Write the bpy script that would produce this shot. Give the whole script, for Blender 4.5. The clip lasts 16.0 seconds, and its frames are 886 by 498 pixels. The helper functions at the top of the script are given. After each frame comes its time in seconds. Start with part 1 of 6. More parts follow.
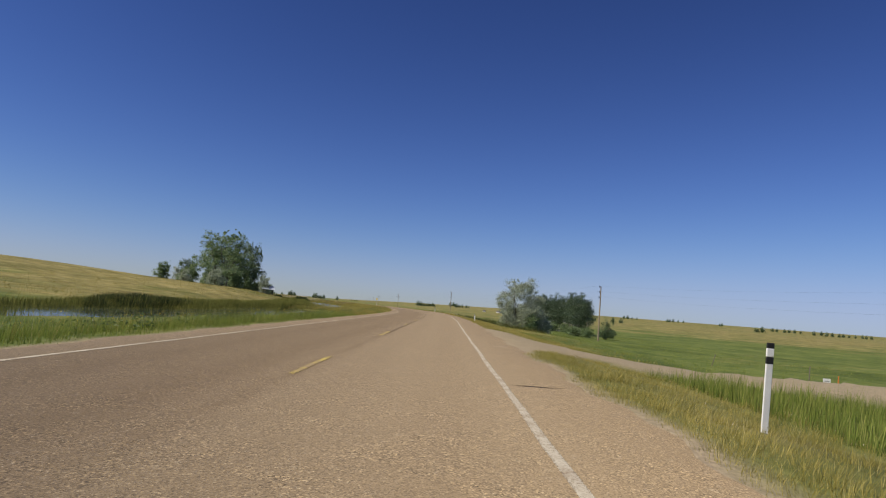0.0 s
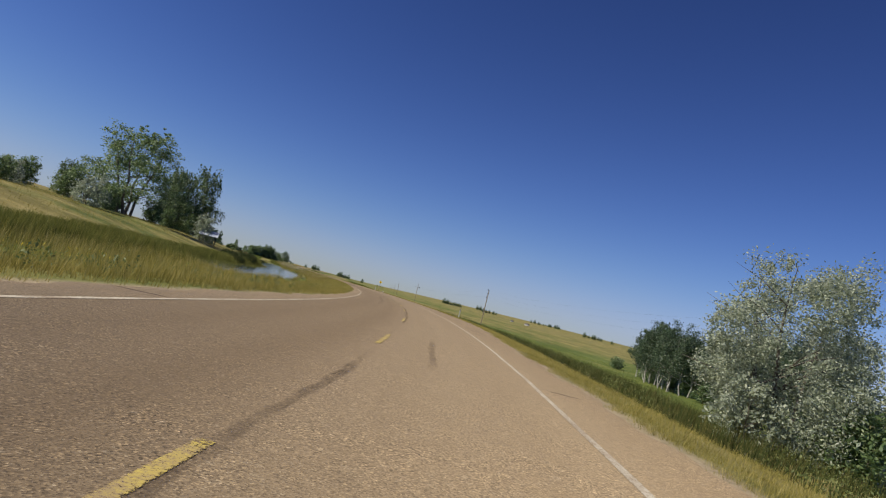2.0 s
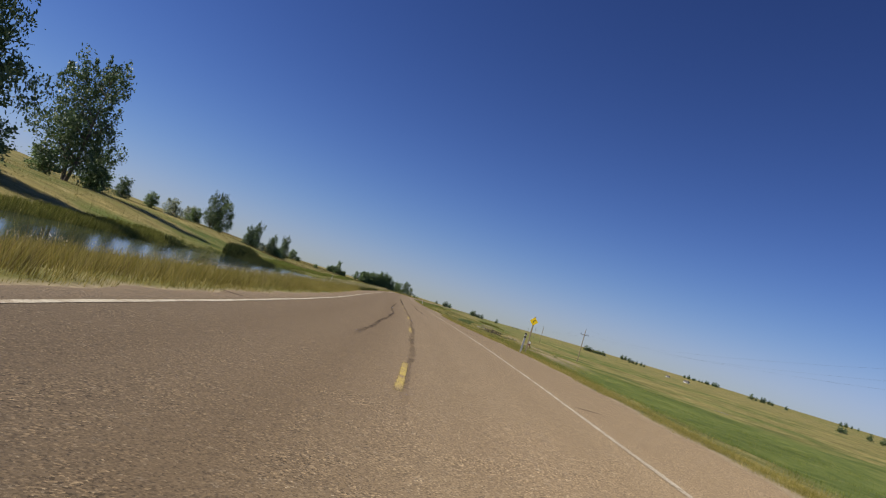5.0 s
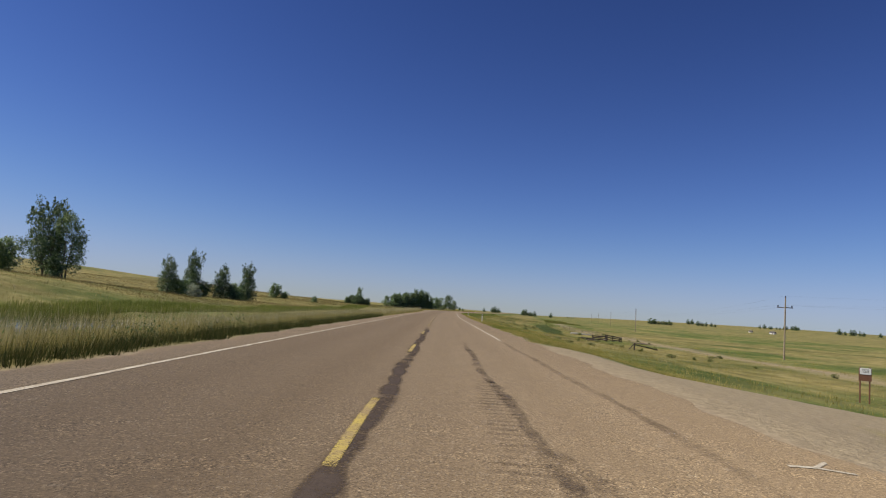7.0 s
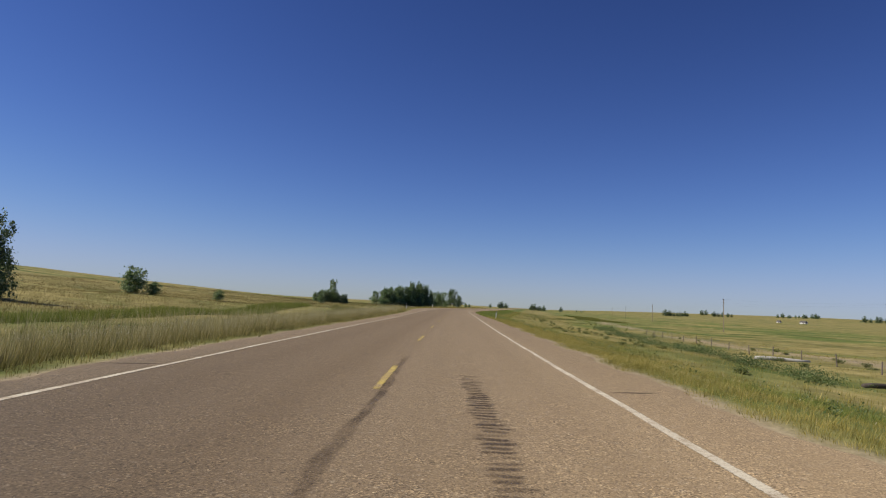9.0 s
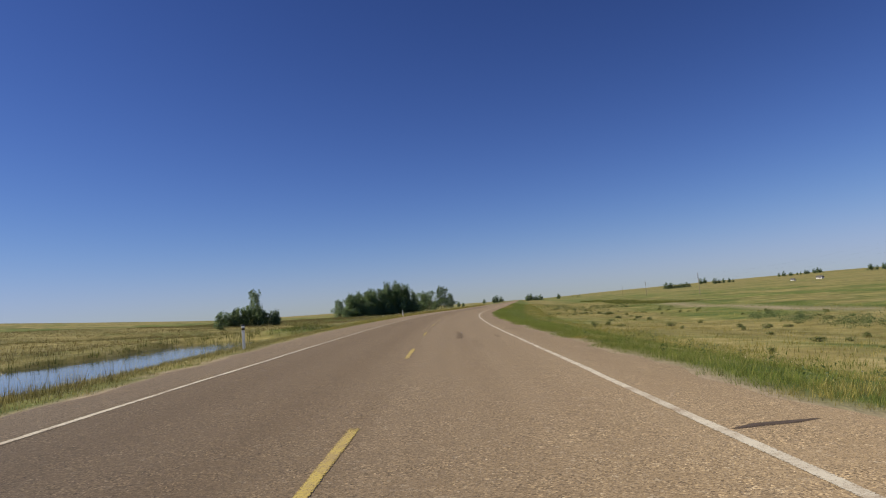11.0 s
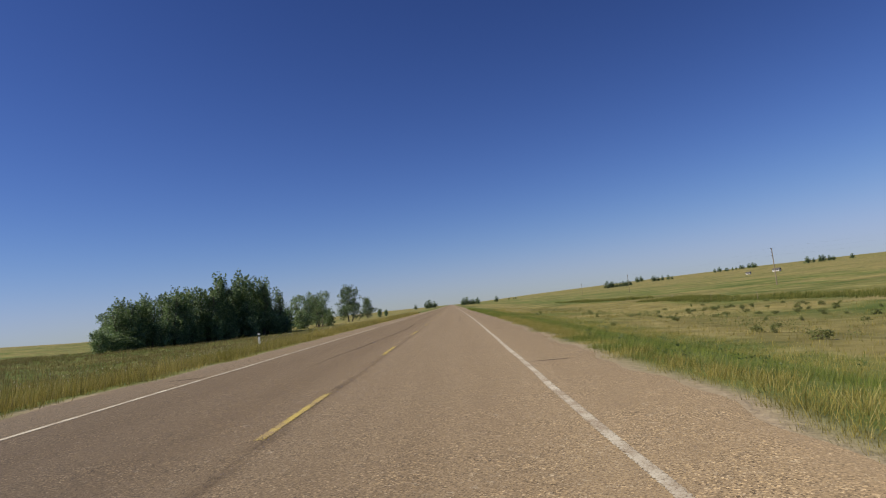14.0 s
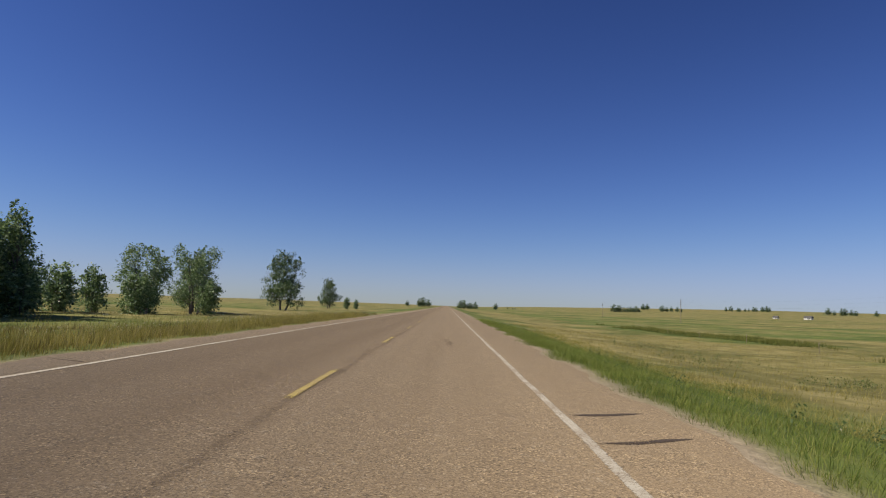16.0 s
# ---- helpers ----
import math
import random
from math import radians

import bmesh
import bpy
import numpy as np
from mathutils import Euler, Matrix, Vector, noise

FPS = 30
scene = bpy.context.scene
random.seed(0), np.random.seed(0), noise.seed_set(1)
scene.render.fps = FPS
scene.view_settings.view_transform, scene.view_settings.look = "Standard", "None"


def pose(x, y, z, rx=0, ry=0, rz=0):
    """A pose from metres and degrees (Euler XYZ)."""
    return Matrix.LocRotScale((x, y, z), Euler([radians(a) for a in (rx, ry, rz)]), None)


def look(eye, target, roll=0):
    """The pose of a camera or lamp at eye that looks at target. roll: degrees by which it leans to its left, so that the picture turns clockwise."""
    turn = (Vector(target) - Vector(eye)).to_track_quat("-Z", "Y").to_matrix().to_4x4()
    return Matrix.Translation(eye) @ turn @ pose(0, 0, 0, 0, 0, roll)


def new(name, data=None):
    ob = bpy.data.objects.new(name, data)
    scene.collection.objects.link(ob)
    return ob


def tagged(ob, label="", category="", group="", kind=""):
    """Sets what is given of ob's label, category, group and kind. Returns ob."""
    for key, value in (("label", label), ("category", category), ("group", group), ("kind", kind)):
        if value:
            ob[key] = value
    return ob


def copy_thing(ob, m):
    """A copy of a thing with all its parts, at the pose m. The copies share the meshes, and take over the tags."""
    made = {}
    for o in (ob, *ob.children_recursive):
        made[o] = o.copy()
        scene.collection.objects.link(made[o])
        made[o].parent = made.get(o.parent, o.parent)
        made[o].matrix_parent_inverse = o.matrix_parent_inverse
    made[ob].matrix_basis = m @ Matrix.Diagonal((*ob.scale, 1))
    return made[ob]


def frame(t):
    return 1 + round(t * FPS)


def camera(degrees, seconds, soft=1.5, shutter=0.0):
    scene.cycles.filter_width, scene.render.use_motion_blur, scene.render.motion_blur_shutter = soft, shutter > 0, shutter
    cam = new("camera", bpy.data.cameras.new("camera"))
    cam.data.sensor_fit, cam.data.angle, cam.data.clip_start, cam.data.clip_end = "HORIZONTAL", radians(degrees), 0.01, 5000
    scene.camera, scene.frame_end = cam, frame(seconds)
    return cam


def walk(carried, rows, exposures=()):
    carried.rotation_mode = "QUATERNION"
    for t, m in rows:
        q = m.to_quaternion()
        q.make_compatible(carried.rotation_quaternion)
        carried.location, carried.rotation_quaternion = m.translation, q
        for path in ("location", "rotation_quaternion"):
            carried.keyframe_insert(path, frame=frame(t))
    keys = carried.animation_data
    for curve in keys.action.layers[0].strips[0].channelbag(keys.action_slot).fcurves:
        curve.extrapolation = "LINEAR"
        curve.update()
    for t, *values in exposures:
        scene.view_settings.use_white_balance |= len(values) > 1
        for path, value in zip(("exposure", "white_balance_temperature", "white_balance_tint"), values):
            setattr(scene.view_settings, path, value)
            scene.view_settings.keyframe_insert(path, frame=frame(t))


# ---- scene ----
# ---- camera and its way ----
cam = camera(69.03, 16.0, soft=1.1)
# seconds, x, y, z, heading to the left of +y, tilt up, lean to the left
RIDE = [
    (0.0, -0.00, 0.00, 1.19, 0.04, 5.12, 4.58),
    (0.5, 0.04, 19.27, 1.20, 0.31, 4.80, 5.56),
    (1.0, 0.08, 38.53, 1.20, 0.87, 4.95, 6.18),
    (1.5, -0.00, 57.75, 1.20, 1.76, 4.63, 10.97),
    (2.0, -0.36, 76.94, 1.17, 3.21, 4.58, 14.54),
    (2.5, -1.36, 96.09, 1.17, 5.34, 4.77, 16.34),
    (3.0, -3.15, 115.18, 1.15, 7.38, 4.90, 17.04),
    (3.2, -4.05, 122.79, 1.15, 8.30, 4.78, 16.82),
    (3.7, -6.79, 141.78, 1.16, 10.73, 4.87, 17.54),
    (4.2, -10.30, 160.64, 1.16, 13.03, 4.85, 17.94),
    (4.7, -14.56, 179.36, 1.16, 15.10, 4.83, 17.70),
    (5.3, -20.64, 201.58, 1.15, 17.09, 4.74, 16.23),
    (5.5, -22.85, 208.94, 1.16, 17.65, 5.01, 14.28),
    (6.0, -28.62, 227.26, 1.17, 18.34, 4.96, 11.14),
    (6.5, -34.58, 245.53, 1.18, 18.77, 5.18, 7.57),
    (7.0, -40.56, 263.77, 1.18, 18.87, 5.22, 4.19),
    (7.5, -46.52, 282.01, 1.20, 18.81, 5.13, 3.01),
    (8.0, -52.58, 300.21, 1.21, 18.84, 5.17, 3.09),
    (8.5, -58.74, 318.36, 1.20, 18.91, 5.11, 2.68),
    (9.0, -64.88, 336.52, 1.21, 19.01, 4.90, 2.77),
    (9.2, -67.29, 343.80, 1.20, 19.10, 5.01, 2.26),
    (9.7, -73.20, 362.06, 1.20, 18.96, 4.91, 1.65),
    (10.2, -78.97, 380.37, 1.20, 18.68, 4.93, 0.31),
    (10.7, -84.66, 398.71, 1.20, 18.22, 4.96, -2.51),
    (11.3, -91.41, 420.75, 1.19, 17.18, 4.97, -6.32),
    (11.5, -93.63, 428.11, 1.19, 17.05, 4.88, -7.62),
    (12.0, -99.05, 446.55, 1.15, 15.72, 4.93, -11.80),
    (12.5, -104.18, 465.08, 1.15, 14.45, 4.80, -11.84),
    (13.0, -108.80, 483.75, 1.15, 13.03, 4.83, -11.97),
    (13.5, -112.91, 502.54, 1.18, 11.97, 4.83, -9.88),
    (14.0, -116.70, 521.39, 1.20, 11.38, 4.97, -6.27),
    (14.5, -120.36, 540.24, 1.20, 11.22, 5.03, -1.76),
    (15.0, -124.05, 559.06, 1.20, 11.34, 4.85, 2.52),
    (15.5, -127.80, 577.86, 1.22, 11.53, 4.92, 3.52),
    (16.0, -131.39, 596.69, 1.22, 11.67, 5.01, 1.80),
]


def aim(x, y, z, heading, tilt, lean):
    h, p = radians(heading), radians(tilt)
    way = Vector((-math.sin(h) * math.cos(p), math.cos(h) * math.cos(p), math.sin(p)))
    eye = Vector((x, y, z))
    return look(eye, eye + way * 100, lean)


walk(cam, [(r[0], aim(*r[1:])) for r in RIDE], exposures=[(0.0, 0.0), (16.0, 0.0)])

# ---- sky and sun ----
SUN_HEADING, SUN_HEIGHT = 112.0, 46.0  # degrees to the left of +y, degrees over the horizon
world = bpy.data.worlds.new("sky")
scene.world = world
world.use_nodes = True
wn = world.node_tree
sky = wn.nodes.new("ShaderNodeTexSky")
sky.sky_type = "NISHITA"
sky.sun_disc = False
sky.sun_elevation = radians(SUN_HEIGHT)
sky.sun_rotation = radians(-SUN_HEADING)
sky.altitude = 900
sky.air_density, sky.dust_density, sky.ozone_density = 1.0, 0.15, 3.2
# a deep, clean prairie blue: the sky's own gradient steepened and tinted
deep = wn.nodes.new("ShaderNodeGamma")
deep.inputs[1].default_value = 1.5
tint = wn.nodes.new("ShaderNodeMix")
tint.data_type, tint.blend_type = "RGBA", "MULTIPLY"
tint.inputs[0].default_value = 1.0
tint.inputs[7].default_value = (0.68, 0.66, 0.89, 1)
wn.links.new(sky.outputs[0], deep.inputs[0])
wn.links.new(deep.outputs[0], tint.inputs[6])
# the skyline pales to a soft lavender: each channel levels off gently
split, join = wn.nodes.new("ShaderNodeSeparateColor"), wn.nodes.new("ShaderNodeCombineColor")
wn.links.new(tint.outputs[2], split.inputs[0])


def sky_math(kind, a, b):
    n = wn.nodes.new("ShaderNodeMath")
    n.operation = kind
    for slot, value in zip(n.inputs, (a, b)):
        if isinstance(value, float):
            slot.default_value = value
        else:
            wn.links.new(value, slot)
    return n.outputs[0]


for k, top in enumerate((9.4, 11.9, 19.0)):
    c = split.outputs[k]
    cube = sky_math("POWER", sky_math("DIVIDE", c, top), 3.0)
    level = sky_math("POWER", sky_math("ADD", cube, 1.0), 1 / 3)
    wn.links.new(sky_math("DIVIDE", c, level), join.inputs[k])
wn.links.new(join.outputs[0], wn.nodes["Background"].inputs[0])
wn.nodes["Background"].inputs[1].default_value = 0.0434
sun = new("sun", bpy.data.lights.new("sun", "SUN"))
sun.data.energy, sun.data.angle, sun.data.color = 5.0, radians(0.55), (1.0, 0.92, 0.80)
sh, se = radians(SUN_HEADING), radians(SUN_HEIGHT)
sun_from = Vector((-math.sin(sh) * math.cos(se), math.cos(sh) * math.cos(se), math.sin(se)))
sun.matrix_world = look(sun_from * 100, (0, 0, 0))

# ---- materials ----


def mat(name, rough=0.9, metal=0.0):
    m = bpy.data.materials.new(name)
    m.use_nodes = True
    b = m.node_tree.nodes["Principled BSDF"]
    b.inputs["Roughness"].default_value = rough
    b.inputs["Metallic"].default_value = metal
    b.inputs["Specular IOR Level"].default_value = 0.25
    return m, m.node_tree, b


def node(tree, kind, **values):
    n = tree.nodes.new("ShaderNode" + kind)
    for key, value in values.items():
        n.inputs[key].default_value = value
    return n


def noise_tex(tree, scale, detail=4.0, rough=0.6, coords=None):
    n = node(tree, "TexNoise", Scale=scale, Detail=detail, Roughness=rough)
    if coords is None:
        coords = tree.nodes.new("ShaderNodeTexCoord").outputs["Object"]
    tree.links.new(coords, n.inputs["Vector"])
    return n


def ramp(tree, source, stops):
    r = tree.nodes.new("ShaderNodeValToRGB")
    while len(r.color_ramp.elements) < len(stops):
        r.color_ramp.elements.new(0.5)
    for e, (pos, col) in zip(r.color_ramp.elements, stops):
        e.position, e.color = pos, (*col, 1)
    tree.links.new(source, r.inputs[0])
    return r.outputs[0]


def blend(tree, fac, a, b, how="MIX"):
    m = tree.nodes.new("ShaderNodeMix")
    m.data_type, m.blend_type = "RGBA", how
    if isinstance(fac, float):
        m.inputs[0].default_value = fac
    else:
        tree.links.new(fac, m.inputs[0])
    for value, slot in ((a, m.inputs[6]), (b, m.inputs[7])):
        if isinstance(value, tuple):
            slot.default_value = (*value, 1)
        else:
            tree.links.new(value, slot)
    return m.outputs[2]


def bump(tree, bsdf, height, strength, distance):
    n = node(tree, "Bump", Strength=strength, Distance=distance)
    tree.links.new(height, n.inputs["Height"])
    tree.links.new(n.outputs[0], bsdf.inputs["Normal"])


def mottled(name, dark, light, scale, rough=0.9, metal=0.0, fine=8.0, relief=0.01):
    """Two-scale mottling between two colours, with fine relief."""
    m, t, b = mat(name, rough, metal)
    big = noise_tex(t, scale)
    small = noise_tex(t, scale * fine)
    col = blend(t, 0.4, ramp(t, big.outputs[0], [(0.3, dark), (0.7, light)]), ramp(t, small.outputs[0], [(0.3, dark), (0.7, light)]))
    t.links.new(col, b.inputs["Base Color"])
    bump(t, b, small.outputs[0], 0.6, relief)
    return m


def asphalt_material():
    m, t, b = mat("chipseal asphalt", 0.85)
    geo = t.nodes.new("ShaderNodeNewGeometry").outputs["Position"]
    chips = t.nodes.new("ShaderNodeTexVoronoi")
    chips.inputs["Scale"].default_value = 78
    t.links.new(geo, chips.inputs["Vector"])
    gravel = ramp(t, chips.outputs["Color"], [(0.08, (0.12, 0.09, 0.06)), (0.38, (0.265, 0.197, 0.122)), (0.66, (0.305, 0.227, 0.139)), (0.88, (0.38, 0.29, 0.185)), (0.97, (0.60, 0.49, 0.34))])
    worn = noise_tex(t, 0.35, 5, 0.65, geo)
    stain = noise_tex(t, 2.2, 4, 0.6, geo)
    col = blend(t, ramp(t, worn.outputs[0], [(0.35, (0, 0, 0)), (0.75, (0.45, 0.45, 0.45))]), gravel, (0.265, 0.194, 0.121))
    col = blend(t, ramp(t, stain.outputs[0], [(0.55, (0, 0, 0)), (0.8, (0.35, 0.35, 0.35))]), col, (0.185, 0.142, 0.097))
    cluster = noise_tex(t, 9.0, 3, 0.7, geo)
    col = blend(t, ramp(t, cluster.outputs[0], [(0.58, (0, 0, 0)), (0.75, (0.55, 0.55, 0.55))]), col, ramp(t, chips.outputs["Color"], [(0.2, (0.20, 0.16, 0.11)), (0.8, (0.62, 0.53, 0.40))]))
    # wear of tracks and seam, plus shade painted over the oncoming lane
    lanes = t.nodes.new("ShaderNodeAttribute")
    lanes.attribute_name = "wear_shade"
    col = blend(t, lanes.outputs["Fac"], col, (0.57, 0.525, 0.46), "MULTIPLY")
    edge = t.nodes.new("ShaderNodeAttribute")
    edge.attribute_name = "shoulder"
    col = blend(t, edge.outputs["Fac"], col, ramp(t, chips.outputs["Color"], [(0.15, (0.25, 0.19, 0.122)), (0.85, (0.365, 0.282, 0.18))]))
    # loose dark and pale chips that stand out one by one
    single = t.nodes.new("ShaderNodeTexVoronoi")
    single.inputs["Scale"].default_value = 62
    t.links.new(geo, single.inputs["Vector"])
    speck = ramp(t, single.outputs["Color"], [(0.0, (0.25, 0.25, 0.25)), (0.24, (0.36, 0.36, 0.36)), (0.27, (1, 1, 1)), (0.73, (1, 1, 1)), (0.76, (1.8, 1.8, 1.75)), (1.0, (2.5, 2.5, 2.4))])
    strewn = noise_tex(t, 1.3, 5, 0.75, geo)
    col = blend(t, ramp(t, strewn.outputs[0], [(0.40, (0.08, 0.08, 0.08)), (0.66, (0.85, 0.85, 0.85))]), col, blend(t, 1.0, col, speck, "MULTIPLY"))
    col = blend(t, 1.0, col, (1.06, 1.045, 0.95), "MULTIPLY")
    t.links.new(col, b.inputs["Base Color"])
    b.inputs["Diffuse Roughness"].default_value = 1.0
    bump(t, b, chips.outputs["Distance"], 0.35, 0.005)
    return m


def ground_material():
    m, t, b = mat("prairie ground", 0.95)
    b.inputs["Specular IOR Level"].default_value = 0.15
    geo = t.nodes.new("ShaderNodeNewGeometry").outputs["Position"]
    at = t.nodes.new("ShaderNodeAttribute")
    at.attribute_name = "dry"
    gr = t.nodes.new("ShaderNodeAttribute")
    gr.attribute_name = "bare"
    n1 = noise_tex(t, 0.03, 6, 0.6, geo)
    n2 = noise_tex(t, 0.4, 6, 0.65, geo)
    n3 = noise_tex(t, 6.0, 4, 0.7, geo)
    green = ramp(t, n2.outputs[0], [(0.3, (0.09, 0.13, 0.028)), (0.55, (0.165, 0.205, 0.05)), (0.75, (0.26, 0.27, 0.085))])
    straw = ramp(t, n2.outputs[0], [(0.3, (0.185, 0.16, 0.052)), (0.55, (0.315, 0.27, 0.10)), (0.75, (0.48, 0.41, 0.19))])
    add = t.nodes.new("ShaderNodeMath")
    add.operation = "MULTIPLY_ADD"
    t.links.new(n1.outputs[0], add.inputs[0])
    add.inputs[1].default_value = 3.0
    t.links.new(at.outputs["Fac"], add.inputs[2])
    n4 = noise_tex(t, 0.11, 5, 0.6, geo)
    add2 = t.nodes.new("ShaderNodeMath")
    add2.operation = "MULTIPLY_ADD"
    t.links.new(n4.outputs[0], add2.inputs[0])
    add2.inputs[1].default_value = 2.8
    t.links.new(add.outputs[0], add2.inputs[2])
    # long drifts of riper and greener grass across the plain
    drift = t.nodes.new("ShaderNodeMapping")
    drift.inputs["Rotation"].default_value = (0, 0, radians(-12))
    drift.inputs["Scale"].default_value = (0.35, 1.0, 1.0)
    t.links.new(geo, drift.inputs["Vector"])
    n6 = noise_tex(t, 0.013, 5, 0.62, drift.outputs[0])
    n7 = noise_tex(t, 0.045, 4, 0.6, drift.outputs[0])
    add3 = t.nodes.new("ShaderNodeMath")
    add3.operation = "MULTIPLY_ADD"
    t.links.new(n6.outputs[0], add3.inputs[0])
    add3.inputs[1].default_value = 3.4
    t.links.new(add2.outputs[0], add3.inputs[2])
    add4 = t.nodes.new("ShaderNodeMath")
    add4.operation = "MULTIPLY_ADD"
    t.links.new(n7.outputs[0], add4.inputs[0])
    add4.inputs[1].default_value = 2.4
    t.links.new(add3.outputs[0], add4.inputs[2])
    sub = t.nodes.new("ShaderNodeMath")
    sub.operation, sub.use_clamp = "SUBTRACT", True
    t.links.new(add4.outputs[0], sub.inputs[0])
    sub.inputs[1].default_value = 5.88
    col = blend(t, sub.outputs[0], green, straw)
    n5 = noise_tex(t, 0.055, 7, 0.7, geo)
    col = blend(t, 0.85, col, ramp(t, n5.outputs[0], [(0.35, (0.5, 0.55, 0.42)), (0.5, (0.9, 0.9, 0.85)), (0.68, (1.2, 1.15, 1.1))]), "MULTIPLY")
    earth = ramp(t, n3.outputs[0], [(0.3, (0.33, 0.26, 0.165)), (0.7, (0.48, 0.385, 0.25))])
    col = blend(t, gr.outputs["Fac"], col, earth)
    col = blend(t, 0.35, col, ramp(t, n3.outputs[0], [(0.25, (0.45, 0.45, 0.45)), (0.75, (1, 1, 1))]), "MULTIPLY")
    t.links.new(col, b.inputs["Base Color"])
    bump(t, b, n3.outputs[0], 0.8, 0.08)
    return m


def island_material(name, stops, rough=0.7, through_light=0.25):
    """Blades and leaves: each island takes its own tone, and lets some light through."""
    m, t, b = mat(name, rough)
    b.inputs["Specular IOR Level"].default_value = 0.5
    geo = t.nodes.new("ShaderNodeNewGeometry")
    info = t.nodes.new("ShaderNodeObjectInfo")
    col = ramp(t, geo.outputs["Random Per Island"], stops)
    col = blend(t, 0.3, col, ramp(t, info.outputs["Random"], [(0.0, (0.75, 0.8, 0.7)), (1.0, (1, 1, 1))]), "MULTIPLY")
    t.links.new(col, b.inputs["Base Color"])
    out = t.nodes["Material Output"]
    trans = t.nodes.new("ShaderNodeBsdfTranslucent")
    t.links.new(col, trans.inputs[0])
    mix = t.nodes.new("ShaderNodeMixShader")
    mix.inputs[0].default_value = through_light
    t.links.new(b.outputs[0], mix.inputs[1])
    t.links.new(trans.outputs[0], mix.inputs[2])
    t.links.new(mix.outputs[0], out.inputs[0])
    return m


def grass_material(name, low, high, through_light=0.3, ripen=0.5):
    """Grass blades: green at the foot, darkened there to paint shade, riper tones at the tip, each blade its own."""
    m, t, b = mat(name, 0.75)
    b.inputs["Specular IOR Level"].default_value = 0.15
    geo = t.nodes.new("ShaderNodeNewGeometry")
    tip = t.nodes.new("ShaderNodeAttribute")
    tip.attribute_name = "tip"
    patchy = noise_tex(t, 0.35, 4, 0.6, geo.outputs["Position"])
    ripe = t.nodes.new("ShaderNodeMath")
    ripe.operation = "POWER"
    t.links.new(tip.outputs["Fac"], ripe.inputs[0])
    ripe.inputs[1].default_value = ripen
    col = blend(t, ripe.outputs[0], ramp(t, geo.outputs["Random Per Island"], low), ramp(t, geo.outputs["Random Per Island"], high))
    col = blend(t, 0.7, col, ramp(t, patchy.outputs[0], [(0.32, (0.55, 0.58, 0.45)), (0.62, (1, 1, 1))]), "MULTIPLY")
    tuft = t.nodes.new("ShaderNodeAttribute")
    tuft.attribute_name = "tuft"
    col = blend(t, 1.0, col, ramp(t, tuft.outputs["Fac"], [(0.0, (0.70, 0.74, 0.66)), (0.35, (0.98, 0.99, 0.95)), (0.75, (1.14, 1.12, 1.10)), (1.0, (1.36, 1.30, 1.34))]), "MULTIPLY")
    t.links.new(col, b.inputs["Base Color"])
    trans = t.nodes.new("ShaderNodeBsdfTranslucent")
    t.links.new(col, trans.inputs[0])
    mix = t.nodes.new("ShaderNodeMixShader")
    mix.inputs[0].default_value = through_light
    t.links.new(b.outputs[0], mix.inputs[1])
    t.links.new(trans.outputs[0], mix.inputs[2])
    t.links.new(mix.outputs[0], t.nodes["Material Output"].inputs[0])
    return m


def paint_material(name, colour, wear_to, worn=0.5):
    """Road paint, rubbed through to the chips beneath."""
    m, t, b = mat(name, 0.8)
    geo = t.nodes.new("ShaderNodeNewGeometry").outputs["Position"]
    n = noise_tex(t, 42, 6, 0.8, geo)
    n2 = noise_tex(t, 1.7, 6, 0.7, geo)
    add = t.nodes.new("ShaderNodeMath")
    t.links.new(n.outputs[0], add.inputs[0])
    t.links.new(n2.outputs[0], add.inputs[1])
    half = t.nodes.new("ShaderNodeMath")
    half.operation = "MULTIPLY"
    t.links.new(add.outputs[0], half.inputs[0])
    half.inputs[1].default_value = 0.5
    # thinner towards the edges of the stripe, where it flakes off down to the road
    core = t.nodes.new("ShaderNodeAttribute")
    core.attribute_name = "core"
    flaked = t.nodes.new("ShaderNodeMath")
    flaked.operation = "MULTIPLY_ADD"
    t.links.new(core.outputs["Fac"], flaked.inputs[0])
    flaked.inputs[1].default_value = -0.14
    t.links.new(n.outputs[0], flaked.inputs[2])
    fac = ramp(t, half.outputs[0], [(worn, (0, 0, 0)), (worn + 0.16, (1, 1, 1))])
    t.links.new(blend(t, fac, colour, wear_to), b.inputs["Base Color"])
    gone = ramp(t, flaked.outputs[0], [(worn, (0, 0, 0)), (worn + 0.09, (1, 1, 1))])
    clear = t.nodes.new("ShaderNodeBsdfTransparent")
    mix = t.nodes.new("ShaderNodeMixShader")
    t.links.new(gone, mix.inputs[0])
    t.links.new(b.outputs[0], mix.inputs[1])
    t.links.new(clear.outputs[0], mix.inputs[2])
    t.links.new(mix.outputs[0], t.nodes["Material Output"].inputs[0])
    return m


ASPHALT = asphalt_material()
GROUND = ground_material()
WHITE_PAINT = paint_material("white road paint", (0.62, 0.56, 0.42), (0.30, 0.22, 0.14), 0.452)
WHITE_WORN = paint_material("thin white road paint", (0.58, 0.52, 0.39), (0.31, 0.235, 0.15), 0.435)
YELLOW_PAINT = paint_material("yellow road paint", (0.53, 0.41, 0.10), (0.29, 0.21, 0.13), 0.425)


